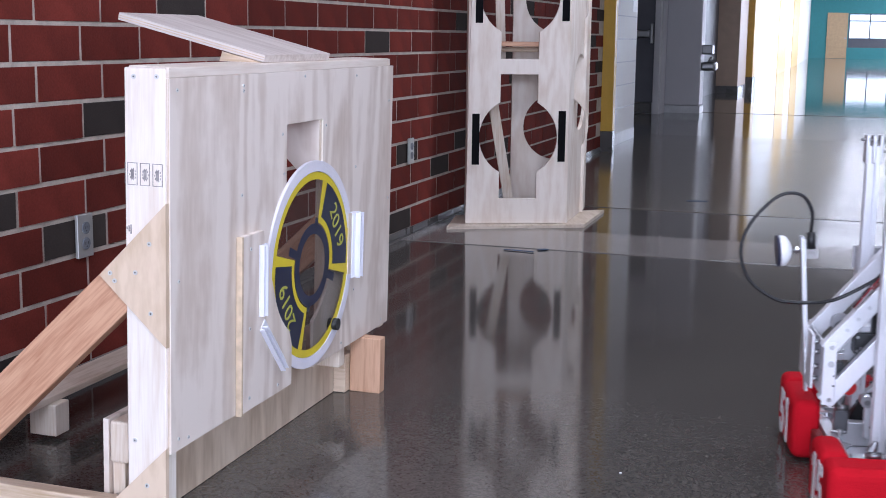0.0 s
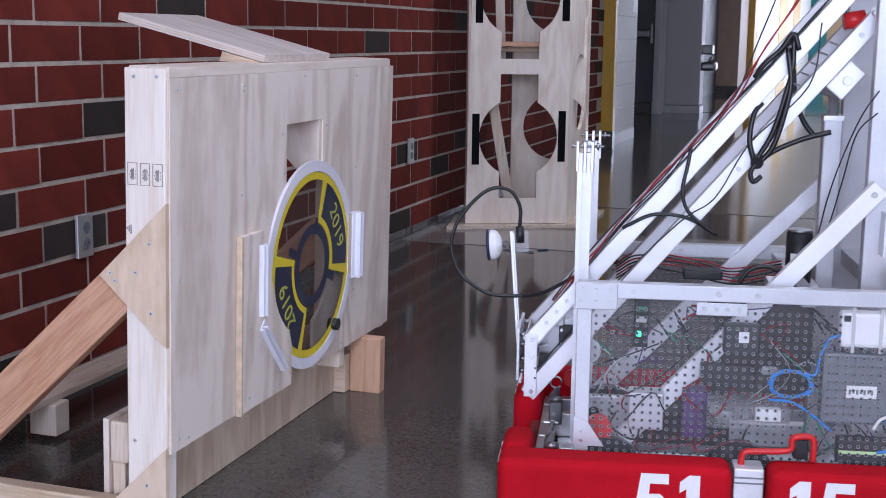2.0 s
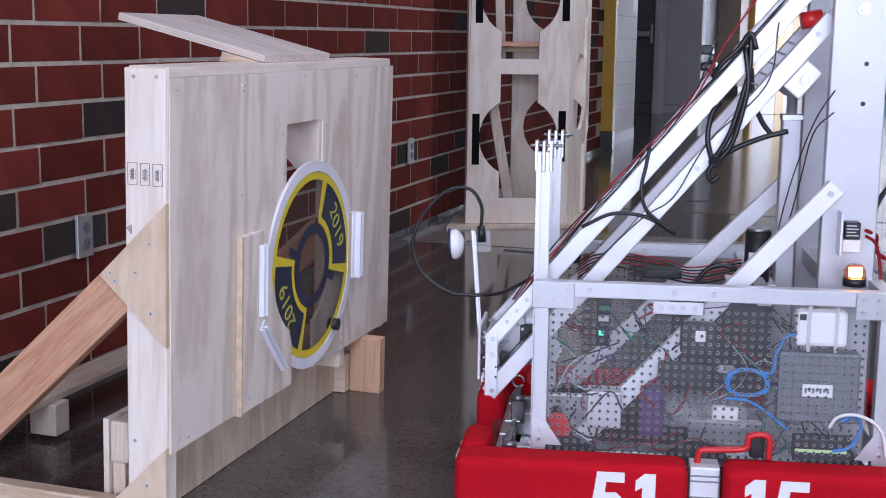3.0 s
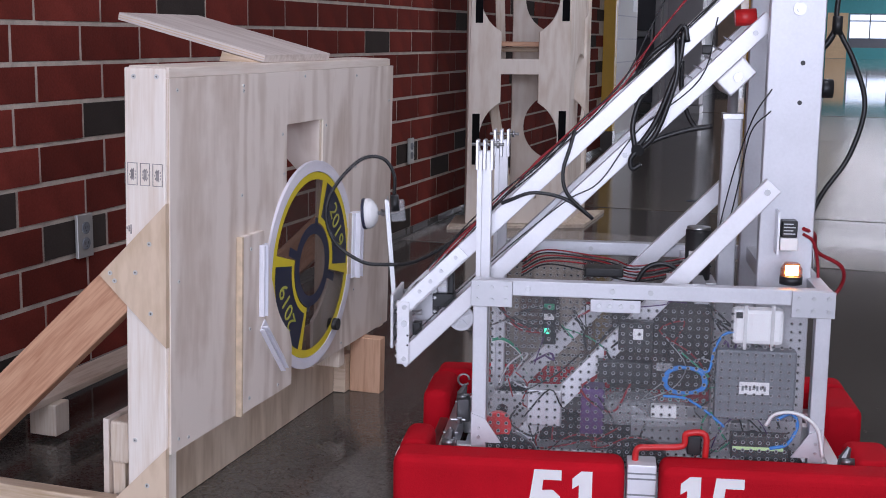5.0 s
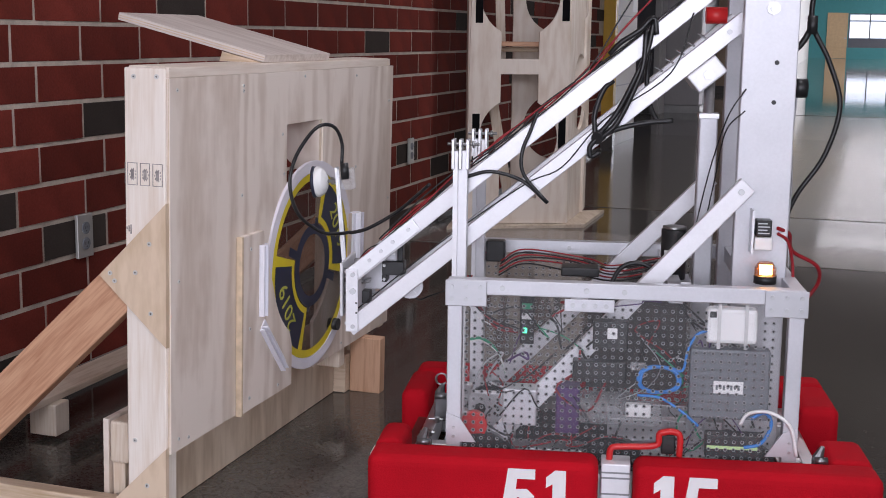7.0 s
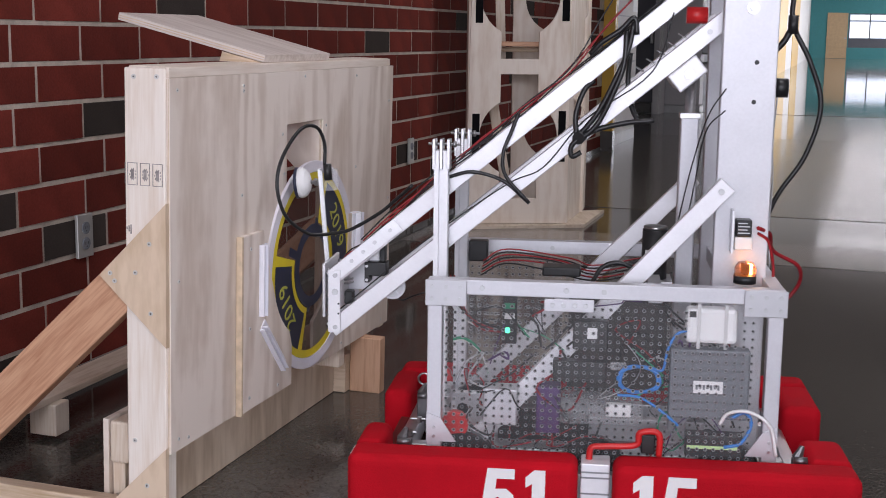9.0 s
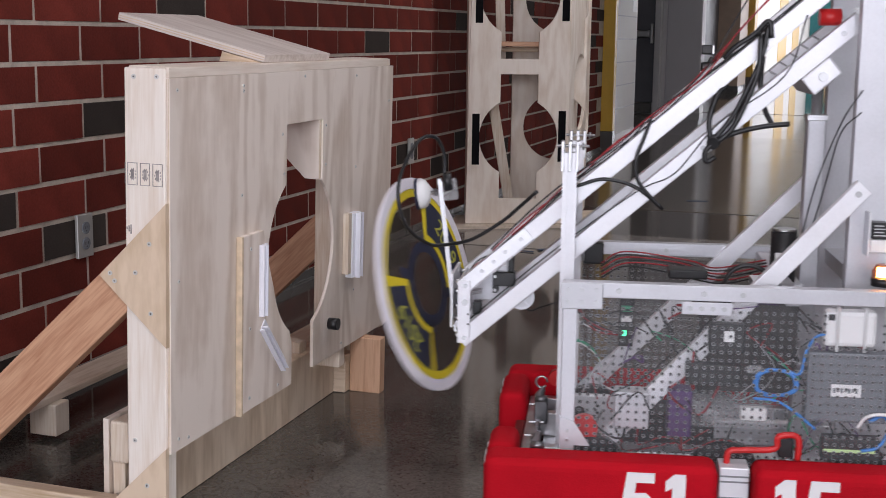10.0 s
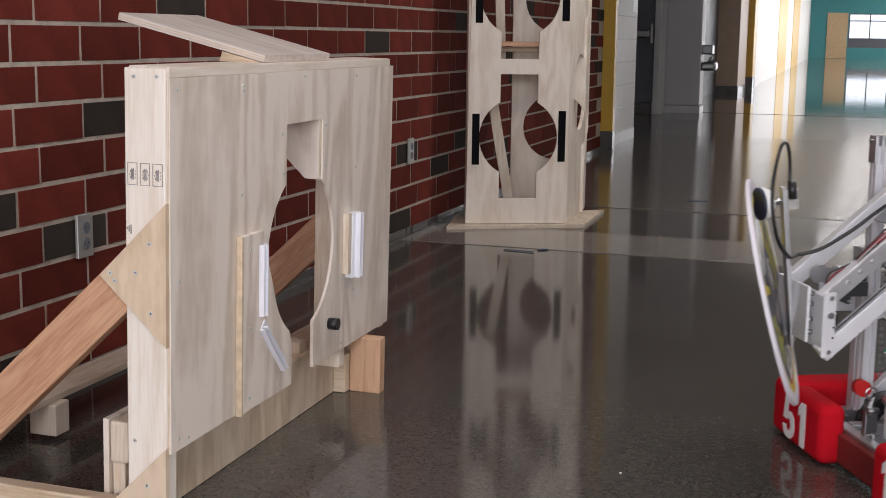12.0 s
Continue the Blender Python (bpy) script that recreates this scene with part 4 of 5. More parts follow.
    rpart("battery_plug", box(bmx(), 0.395, 0.42, -0.02, 0.006, 0.186, 0.221, None, 0.002), BLACK, rb)
    for s, o, ring in ((-0.040, -0.006, False), (0.678, -0.006, False), (-0.045, 0.30, True)):
        b = box(bmx(), s - 0.014, s + 0.014, o - 0.008, o + 0.008, 0.13, 0.188, None, 0.003)
        cyl(b, (s - 0.004, o, 0.188), (s + 0.004, o, 0.210), 0.011, 8, 0.004)
        cyl(b, (s - 0.012, o - 0.010, 0.186), (s + 0.012, o - 0.010, 0.186), 0.007, 10)
        cl = rpart("bumper_clamp", b, DARKSTEEL, rb, "steel bumper clamp")
        if ring:
            b = cable(bmx(), [(s + 0.012 * math.cos(t), o, 0.220 + 0.012 * math.sin(t)) for t in [k * 0.8 for k in range(8)]], 0.0022, 6, 3)
            rpart("pull_ring", b, STEEL, cl)
    # gearbox side plate and pulley seen through the open front
    gx = rpart("gearbox", box(bmx(), 0.008, 0.20, 0.33, 0.345, 0.110, 0.188, None, 0.004), ALU_WHITE, rb, "drilled aluminium gearbox plate")
    bolt_parts("gearbox_bore", [(0.034, 0.3295, 0.151)], BLACK, gx, r=0.0125, h=0.0006)
    bolt_parts("gearbox_bore", [(0.036, 0.3295, 0.173), (0.022, 0.3295, 0.136), (0.040, 0.3295, 0.132), (0.066, 0.3295, 0.158), (0.072, 0.3295, 0.150), (0.066, 0.3295, 0.142), (0.072, 0.3295, 0.165)], BLACK, gx, r=0.0035, h=0.0006)
    ro = rpart("roller", cyl(bmx(), (0.006, 0.30, 0.197), (0.006, 0.329, 0.197), 0.0125, 20), ALU, rb, "aluminium roller")
    rpart("roller_bolt", cyl(bmx(), (0.006, 0.297, 0.197), (0.006, 0.2995, 0.197), 0.006, 10), STEEL, ro)
    rpart("compliant_wheel", cyl(bmx(), (0.045, 0.06, 0.196), (0.045, 0.085, 0.196), 0.026, 20), REDPLASTIC, rb, "red compliant wheel")
    rpart("compliant_wheel", cyl(bmx(), (-0.016, 0.39, 0.203), (-0.016, 0.415, 0.203), 0.017, 20), REDPLASTIC, rb, "red compliant wheel")
    # small clutter between the front posts
    for k in range(4):
        d = 0.004 * k
        rpart("power_wire", cable(bmx(), [(-0.004 + d, 0.37, 0.43), (0.0 + d, 0.36 + d, 0.395), (0.030 + d, 0.36, 0.355 - d), (0.068, 0.36 - d, 0.333 - d), (0.11, 0.35, 0.315)], 0.0021, 6), REDWIRE if k % 2 else BLACK, rb)
    rpart("signal_wire", cable(bmx(), [(0.0, 0.365, 0.375), (0.02, 0.36, 0.345), (0.045, 0.36, 0.33), (0.072, 0.35, 0.322)], 0.0018, 6), WHITE, rb, "white wire")
    for k, mt in enumerate((WHITE, GREEN, GREEN)):
        rpart("signal_wire", cable(bmx(), [(0.008, 0.36, 0.289 + 0.003 * k), (0.030, 0.36, 0.292 + 0.003 * k), (0.055, 0.36, 0.278 + 0.003 * k), (0.072, 0.36, 0.259), (0.085, 0.35, 0.225)], 0.0018, 6), mt, rb)
    cb = rpart("circuit_board", box(bmx(), 0.112, 0.142, 0.372, 0.384, 0.285, 0.42, None, 0.002), BLACK, rb, "black circuit board with a green lamp")
    rpart("status_lamp", box(bmx(), 0.118, 0.128, 0.366, 0.3715, 0.309, 0.321, None, 0.002), GLOW, cb, "lit green status lamp")
    for z in (0.34, 0.362, 0.39):
        rpart("terminal", box(bmx(), 0.116, 0.138, 0.364, 0.3715, z, z + 0.012, None, 0.001), GREEN if z > 0.35 else WHITE, cb)
    for s_, o_ in ((-0.055, 0.40), (-0.05, 0.27), (-0.055, 0.18)):
        b = cyl(bmx(), (s_, o_, 0.1345), (s_, o_, 0.146), 0.006, 6)
        cyl(b, (s_ - 0.018, o_, 0.142), (s_ + 0.012, o_, 0.142), 0.0028, 8)
        rpart("toggle_bolt", b, STEEL, rb, "zinc bolt on the front rail")
    # electronics behind the near sheet

    def device(name, x0, x1, z0, z1, mt, label, y=0.014, d=0.03, bev=0.003):
        return rpart(name, box(bmx(), x0, x1, y, y + d, z0, z1, None, bev), mt, rb, label)

    r = device("radio", 0.468, 0.560, 0.386, 0.452, WHITE, "white radio box", bev=0.008)
    b = bmx()
    for i in range(4):
        for j in range(4):
            bolts(b, [(0.484 + 0.019 * i, 0.0135, 0.398 + 0.014 * j)], 0.0035, h=0.0006)
    rpart("radio_dimples", b, LETTER, r)
    rpart("radio_mark", box(bmx(), 0.474, 0.486, 0.0125, 0.0135, 0.435, 0.446), BLACK, r)
    for s in (0.488, 0.536):
        rpart("strap", box(bmx(), s, s + 0.006, 0.011, 0.0125, 0.378, 0.461), CLEARSTRAP, rb)
    g = device("controller", 0.443, 0.586, 0.245, 0.375, GREYPLASTIC, "grey plastic controller box", y=0.016, d=0.035, bev=0.004)
    rpart("controller_label", box(bmx(), 0.486, 0.539, 0.0145, 0.016, 0.294, 0.317), WHITE, g)
    b = bmx()
    for i in range(7):
        box(b, 0.490 + 0.0065 * i, 0.4938 + 0.0065 * i, 0.0139, 0.0145, 0.301 + 0.002 * (i % 2), 0.310)
    rpart("label_print", b, GREYPLASTIC, g)
    br = device("breaker_panel", 0.476, 0.579, 0.173, 0.217, BLACK, "black power panel with a pale green stripe", y=0.014, d=0.03)
    rpart("stripe", box(bmx(), 0.479, 0.570, 0.0125, 0.014, 0.190, 0.196), GREENSTRIPE, br)
    sp = device("speed_controller", 0.266, 0.330, 0.366, 0.420, BLACK, "black motor controller")
    rpart("sticker", box(bmx(), 0.292, 0.310, 0.0125, 0.014, 0.388, 0.408), WHITE, sp)
    device("speed_controller", 0.230, 0.33, 0.295, 0.335, BLACK, "black motor controller", y=0.05)
    device("relay_box", 0.330, 0.377, 0.237, 0.261, WHITE, "white module", y=0.03, d=0.02)
    device("air_tank", 0.235, 0.40, 0.205, 0.255, FROST, "frosted plastic box", y=0.07, d=0.08, bev=0.012)
    device("battery", 0.12, 0.30, 0.136, 0.20, BLACK, "black battery", y=0.18, d=0.1)
    device("valve_block", 0.10, 0.165, 0.205, 0.275, ALU_FRAME, "drilled metal block", y=0.05, d=0.05)
    device("motor_pack", 0.20, 0.245, 0.19, 0.28, PURPLE, "purple anodised motor mount", y=0.06, d=0.05)
    device("terminal", 0.335, 0.365, 0.330, 0.345, FROST, "clear connector", d=0.01)
    device("fan_box", 0.035, 0.075, 0.455, 0.50, BLACK, "black fan", y=0.40, d=0.03)
    device("control_box", 0.20, 0.275, 0.466, 0.484, BLACK, "black control module with a green lamp", y=0.20, d=0.05)
    # dark sheet added so that the interior behind the devices reads darker
    device("inner_dark_sheet", 0.255, 0.442, 0.262, 0.452, INNERDARK, "dark sheet added to deepen the interior behind the devices", y=0.135, d=0.006, bev=0.001)
    # wiring inside
    rng = random.Random(4)
    coil = []
    for k in range(34):
        a = k * 0.6
        coil.append((0.388 + (0.036 + 0.003 * math.sin(k)) * math.cos(a), 0.012 + 0.0012 * (k % 5), 0.315 + 0.025 * math.sin(a) + 0.002 * math.cos(k * 1.7)))
    coil += [(0.430, 0.013, 0.335), (0.438, 0.013, 0.375), (0.452, 0.013, 0.402), (0.470, 0.014, 0.410)]
    rpart("network_cable", cable(bmx(), coil, 0.0028, 6, 4), BLUE, rb, "coiled blue network cable")
    rpart("network_cable", cable(bmx(), [(0.350, 0.012, 0.285), (0.39, 0.012, 0.282), (0.425, 0.012, 0.262), (0.462, 0.012, 0.232)], 0.0028, 6), BLUE, rb)
    rpart("network_cable", cable(bmx(), [(0.545, 0.012, 0.195), (0.575, 0.011, 0.205), (0.592, 0.012, 0.24), (0.580, 0.013, 0.262), (0.555, 0.012, 0.25)], 0.0035, 6), BLUE, rb)
    rpart("white_cable", cable(bmx(), [(0.535, 0.006, 0.240), (0.550, 0.004, 0.262), (0.585, -0.004, 0.268), (0.622, -0.008, 0.245), (0.636, -0.008, 0.19)], 0.0034, 6), WHITE, rb, "white cable")
    mats = (BLACK, REDWIRE, BLACK, PURPLE, BLACK, REDWIRE, GREYALU, BLACK, BLACK, GREEN)
    for k in range(46):
        x, z, y = rng.uniform(0.06, 0.56), rng.uniform(0.16, 0.44), rng.uniform(0.02, 0.12)
        pts = [(x, y, z)]
        for _ in range(rng.randint(3, 5)):
            x, z = min(0.59, max(0.04, x + rng.uniform(-0.06, 0.06))), min(0.45, max(0.15, z + rng.uniform(-0.06, 0.06)))
            pts.append((x, y + rng.uniform(-0.008, 0.008), z))
        rpart("wire", cable(bmx(), pts, rng.choice((0.0012, 0.0016, 0.0022)), 5, 4), mats[k % len(mats)], rb)
    for k in range(6):
        z = 0.465 + 0.004 * k
        o = 0.30 + 0.012 * k
        rpart("power_wire", cable(bmx(), [(0.07, o, z - 0.02), (0.12, o, z + 0.006), (0.20 + 0.01 * k, o - 0.02, z + 0.006 * math.sin(k)), (0.30, o - 0.06, z - 0.012), (0.40, o - 0.04, z + 0.004)], 0.0017, 5), REDWIRE if k % 2 else BLACK, rb)
    rpart("conduit", cable(bmx(), [(0.295, 0.14, 0.462), (0.315, 0.14, 0.497), (0.345, 0.14, 0.508), (0.375, 0.14, 0.497), (0.395, 0.14, 0.470)], 0.0045, 8), RUBBER, rb, "black conduit loop")
    # cables hanging behind the mast
    rpart("tether", cable(bmx(), [(0.664, 0.25, 1.2), (0.661, 0.25, 1.035), (0.661, 0.25, 0.96), (0.696, 0.25, 0.889), (0.721, 0.25, 0.805), (0.697, 0.25, 0.709), (0.649, 0.25, 0.631), (0.622, 0.25, 0.554), (0.620, 0.24, 0.50)], 0.005, 8), RUBBER, rb, "black cable hanging beside the mast")
    rpart("tether", cable(bmx(), [(0.661, 0.25, 0.955), (0.645, 0.25, 0.925), (0.626, 0.25, 0.905)], 0.006, 8), RUBBER, rb)
    rpart("cable_tie", cyl(bmx(), (0.661, 0.25, 0.94), (0.661, 0.25, 0.975), 0.010, 10), BLACK, rb)
    rpart("wire", cable(bmx(), [(0.628, 0.22, 0.87), (0.632, 0.2, 0.83), (0.628, 0.2, 0.74), (0.632, 0.2, 0.66), (0.63, 0.2, 0.58), (0.632, 0.18, 0.50)], 0.0016, 5), GREYALU, rb)
    rpart("power_wire", cable(bmx(), [(0.60, 0.12, 0.585), (0.625, 0.15, 0.57), (0.64, 0.2, 0.53), (0.69, 0.22, 0.50), (0.700, 0.25, 0.46), (0.670, 0.25, 0.42), (0.64, 0.25, 0.42)], 0.004, 6), REDWIRE, rb, "red battery cable")
    rpart("power_wire", cable(bmx(), [(0.60, 0.12, 0.575), (0.62, 0.13, 0.56), (0.632, 0.14, 0.52), (0.636, 0.14, 0.47)], 0.003, 6), REDWIRE, rb)
    rpart("wire", cable(bmx(), [(0.53, 0.125, 0.84), (0.50, 0.125, 0.79), (0.482, 0.2, 0.70), (0.47, 0.25, 0.62), (0.455, 0.25, 0.54)], 0.0014, 5), BLACK, rb)
    rpart("wire", cable(bmx(), [(0.53, 0.125, 0.80), (0.498, 0.14, 0.76), (0.487, 0.2, 0.66), (0.475, 0.25, 0.57), (0.45, 0.25, 0.53)], 0.0014, 5), BLACK, rb)

    # ---- arm: each bar turns about its pin on the mast; drawn from the pin, lying towards the front ----
    S = Matrix.Diagonal((K, K, K, 1))
    LEN = 0.945
    low = rpart("lower_arm", box(bmx(), -LEN - 0.012, 0.02, -0.013, 0.013, -0.016, 0.016, None, 0.0015), ALU_WHITE, rb, "white aluminium lower arm tube", S)
    rpart("far_bar", box(bmx(), -LEN - 0.012, 0.02, 0.157, 0.183, -0.016, 0.016, None, 0.0015), ALU_WHITE, low, "", S)
    bolt_parts("bolt", [(-LEN + 0.002, -0.013, 0), (-0.35, -0.013, -0.002), (-0.02, -0.013, 0.0)], GREYALU, low, 0.005, m=S)
    b = bmx()
    for k, x in enumerate((-0.16, -0.135, -0.11, -0.085, -0.06)):
        cyl(b, (x, 0.004 * (k % 2), 0.018), (x - 0.006, 0.004 * (k % 2), 0.034), 0.002, 6)
    rpart("stud", b, STEEL, low, "zinc studs", S)
    b = box(bmx(), -0.132, -0.066, -0.018, 0.188, -0.056, -0.0165, None, 0.003)
    lug = rpart("lift_bracket", b, ALU_WHITE, low, "aluminium lift bracket", S)
    bolt_parts("pin", [(-0.098, -0.018, -0.038)], STEEL, lug, r=0.009, h=0.005, m=S)
    rpart("thin_wire", cable(bmx(), [(-0.92, -0.012, 0.022), (-0.7, -0.015, 0.024), (-0.5, -0.015, 0.012), (-0.42, -0.015, -0.006), (-0.3, -0.015, 0.016), (-0.15, -0.015, 0.008), (-0.05, -0.015, 0.07)], 0.0014, 5), BLACK, low, "", S)
    upp = rpart("upper_arm", box(bmx(), -LEN - 0.012, 0.02, -0.013, 0.013, -0.016, 0.016, None, 0.0015), ALU_WHITE, rb, "white aluminium upper arm tube", S)
    rpart("far_bar", box(bmx(), -LEN - 0.012, 0.02, 0.157, 0.183, -0.016, 0.016, None, 0.0015), ALU_WHITE, upp, "", S)
    bolt_parts("bolt", [(-LEN + 0.002, -0.0165, 0), (-0.90, -0.0165, 0.002), (-0.87, -0.0165, 0.002), (-0.84, -0.0165, 0.002), (-0.80, -0.0165, 0.002)], GREYALU, upp, 0.004, m=S)
    rpart("splice_plate", box(bmx(), -LEN - 0.01, -0.78, -0.0165, -0.0135, -0.013, 0.016, None, 0.001), ALU, upp, "drilled splice plate", S)
    rpart("cross_sheet", box(bmx(), -0.74, -0.58, 0.0135, 0.1565, -0.014, -0.010, None, 0.001), DARKSTEEL, upp, "dull grey sheet between the bars", S)
    rr = random.Random(9)
    for k in range(5):
        z, y = 0.021 + 0.004 * (k % 3), -0.006 + 0.006 * (k // 3)
        pts = [(-0.86 + 0.05 * (k % 2), y, z - 0.006)]
        for i in range(1, 9):
            pts.append((-0.86 + 0.105 * i, y + rr.uniform(-0.006, 0.006), z + rr.uniform(-0.005, 0.006) + (0.02 * max(0, i - 5) * (k % 3) if i > 5 else 0)))
        rpart("harness_wire", cable(bmx(), pts, 0.0016, 6), (BLACK, REDWIRE, BLACK, BLACK, REDWIRE)[k], upp, "", S)
    # black rubber tubing tied round the bars
    for pts in ([(-0.185, -0.022, 0.022), (-0.225, -0.026, -0.012), (-0.265, -0.028, -0.034), (-0.339, -0.028, -0.068), (-0.402, -0.026, -0.082)],
                [(-0.205, -0.024, 0.018), (-0.25, -0.030, -0.030), (-0.30, -0.032, -0.060), (-0.355, -0.032, -0.085), (-0.395, -0.030, -0.088)],
                [(-0.285, -0.02, 0.026), (-0.255, -0.026, 0.030), (-0.215, -0.028, 0.026), (-0.180, -0.024, 0.028), (-0.195, -0.024, 0.0)],
                [(-0.402, -0.026, -0.084), (-0.36, -0.028, -0.094), (-0.31, -0.030, -0.118), (-0.268, -0.032, -0.146)],
                [(-0.40, -0.022, -0.078), (-0.375, -0.020, -0.045), (-0.335, -0.014, -0.020), (-0.31, -0.006, -0.018)],
                [(-0.225, 0.01, -0.02), (-0.262, 0.015, -0.06), (-0.285, 0.0, -0.10), (-0.292, -0.01, -0.128)],
                [(-0.395, -0.03, -0.084), (-0.42, -0.03, -0.088), (-0.43, -0.03, -0.104), (-0.412, -0.03, -0.108)]):
        rpart("rubber_tubing", cable(bmx(), pts, 0.005, 8), RUBBER, upp, "black rubber tubing", S)
    rpart("cable_tie", cyl(bmx(), (-0.400, -0.036, -0.084), (-0.392, -0.014, -0.084), 0.012, 10), BLACK, upp, "", S)
    rpart("air_hose", cable(bmx(), [(-0.66, -0.018, 0.018), (-0.643, -0.02, 0.012), (-0.599, -0.024, -0.009), (-0.563, -0.024, -0.060), (-0.551, -0.024, -0.124)], 0.0036, 8), RUBBER, upp, "black air hose", S)
    rpart("air_hose", cable(bmx(), [(-0.46, -0.012, 0.024), (-0.490, -0.02, 0.006), (-0.53, -0.026, -0.018), (-0.553, -0.028, -0.055), (-0.551, -0.024, -0.124)], 0.0036, 8), RUBBER, upp, "black air hose", S)
    rpart("red_knob", cyl(bmx(), (-0.10, 0.02, -0.03), (-0.07, 0.02, -0.055), 0.016, 14), REDPLASTIC, upp, "red valve knob", S)
    # lift rod moves with the arm
    rod = rpart("lift_rod", cyl(bmx(), (0, 0, -0.30), (0, 0, 0.0), 0.0105, 16), ALU, rb, "polished lift rod", S)
    # ---- end of the arm ----
    g = bmx()
    for o in (-0.017, 0.187):
        box(g, -0.0145, 0.0105, o - 0.0015, o + 0.0015, -0.011, 0.116, None, 0.001)
    box(g, -0.0145, -0.0115, -0.0155, 0.1855, 0.004, 0.112)
    grip = rpart("wrist", g, ALU_WHITE, rb, "aluminium wrist plates", S)
    bolt_parts("bolt", [(0.0, -0.0185, 0.0), (0.0, -0.0185, 0.105)], STEEL, grip, 0.0045, m=S)
    bolt_parts("bolt", [(0.0, -0.0185, 0.072)], STEEL, grip, 0.0065, h=0.004, m=S)
    bolt_parts("lightening_hole", [(0.007, -0.0186, z) for z in (0.028, 0.048)], BLACK, grip, 0.0022, h=0.0004, m=S)
    rpart("front_pad", box(bmx(), -0.033, -0.027, 0.015, 0.16, 0.012, 0.122, None, 0.0015), ALU_WHITE, grip, "pale front plate of the wrist", S)
    for o in (0.03, 0.145):
        for z in (0.03, 0.055, 0.085, 0.105):
            rpart("standoff", cyl(bmx(), (-0.0265, o, z), (-0.015, o, z), 0.005, 10), STEEL, grip, "", S)
    INNER = S @ Matrix.Translation((0, 0, 0.020))
    rpart("wrist_plate", box(bmx(), 0.0115, 0.089, 0.062, 0.065, 0.042, 0.0995, None, 0.001), ALU_FRAME, grip, "aluminium inner wrist plate", INNER)
    b = box(bmx(), 0.051, 0.096, 0.026, 0.061, 0.078, 0.106, None, 0.002)
    box(b, 0.051, 0.061, 0.026, 0.061, 0.064, 0.079, None, 0.001)
    gb = rpart("wrist_gearbox", b, BLACK, grip, "black gearbox", INNER)
    bolt_parts("bolt", [(0.056, 0.026, 0.070), (0.056, 0.026, 0.098)], STEEL, gb, 0.003, m=INNER)
    mo2 = rpart("wrist_motor", box(bmx(), 0.058, 0.082, 0.028, 0.052, 0.1065, 0.143, None, 0.004), ALU_FRAME, grip, "small silver motor", INNER)
    rpart("motor_label", box(bmx(), 0.062, 0.078, 0.0268, 0.028, 0.120, 0.1265), WHITE, mo2, "", INNER)
    rpart("motor_back", box(bmx(), 0.0825, 0.093, 0.030, 0.055, 0.107, 0.150, None, 0.002), BLACK, grip, "dark motor housing", INNER)
    fp = rpart("face_plate", cyl(bmx(), (0.043, 0.03, 0.118), (0.043, 0.05, 0.118), 0.019, 24), GREYALU, grip, "round grey motor face", INNER)
    bolt_parts("bolt", [(0.043 + 0.013 * math.cos(a), 0.03, 0.118 + 0.013 * math.sin(a)) for a in (0.3, 1.9, 3.4, 5.0)], DARKSTEEL, fp, 0.0025, m=INNER)
    pu = rpart("pulley", cyl(bmx(), (0.110, 0.0165, 0.0600), (0.110, 0.022, 0.0600), 0.0262, 32), GREYALU, grip, "grey spoked pulley", INNER)
    b = cyl(bmx(), (0.110, 0.0145, 0.0600), (0.110, 0.0165, 0.0600), 0.006, 12)
    for k in range(5):
        a = k * 2 * math.pi / 5 + 0.4
        beam(b, (0.110, 0.0158, 0.0600), (0.110 + 0.021 * math.cos(a), 0.0158, 0.0600 + 0.021 * math.sin(a)), 0.0022, 0.0014)
    for k in range(28):
        a0, a1 = k * math.pi / 14, (k + 1) * math.pi / 14
        beam(b, (0.110 + 0.0235 * math.cos(a0), 0.0158, 0.0600 + 0.0235 * math.sin(a0)), (0.110 + 0.0235 * math.cos(a1), 0.0158, 0.0600 + 0.0235 * math.sin(a1)), 0.004, 0.0014)
    rpart("pulley_web", b, ALU_FRAME, pu, "raised rim and spokes", INNER)
    rpart("sensor", box(bmx(), 0.013, 0.030, 0.010, 0.035, 0.042, 0.068, None, 0.002), BLACK, grip, "black sensor", S)
    b = bmx()
    for z in (0.086, 0.093):
        cyl(b, (0.011, 0.02, z - 0.004), (0.030, 0.02, z), 0.0022, 8)
    rpart("stud", b, STEEL, grip, "", S)
    rpart("wrist_pulley", cyl(bmx(), (0.04, 0.12, 0.125), (0.04, 0.13, 0.125), 0.02, 18), GREYALU, grip, "", S)
    rpart("encoder_wire", cable(bmx(), [(0.118, 0.02, 0.056), (0.132, 0.015, 0.053), (0.15, 0.01, 0.062), (0.18, 0.0, 0.075), (0.25, 0.02, 0.10)], 0.0016, 5), BLACK, grip, "", S)
    for k, (mt, dz) in enumerate(((BLACK, 0.0), (REDWIRE, 0.004), (BLACK, 0.008))):
        rpart("motor_wire", cable(bmx(), [(0.088, 0.04, 0.148), (0.07, 0.03, 0.158 + dz), (0.04, 0.02, 0.152 + dz), (0.015, 0.01 + 0.01 * k, 0.135 + dz), (0.004, 0.02, 0.118), (0.02, 0.03, 0.10)], 0.0014, 5), mt, grip, "", S)
    # suction lever: drawn from its foot
    b = box(bmx(), -0.0025, 0.004, -0.010, 0.010, -0.01, 0.31, None, 0.001)
    box(b, 0.004, 0.0065, -0.010, -0.008, 0.0, 0.305)
    lev = rpart("suction_lever", b, ALU, rb, "slim aluminium angle lever", S)
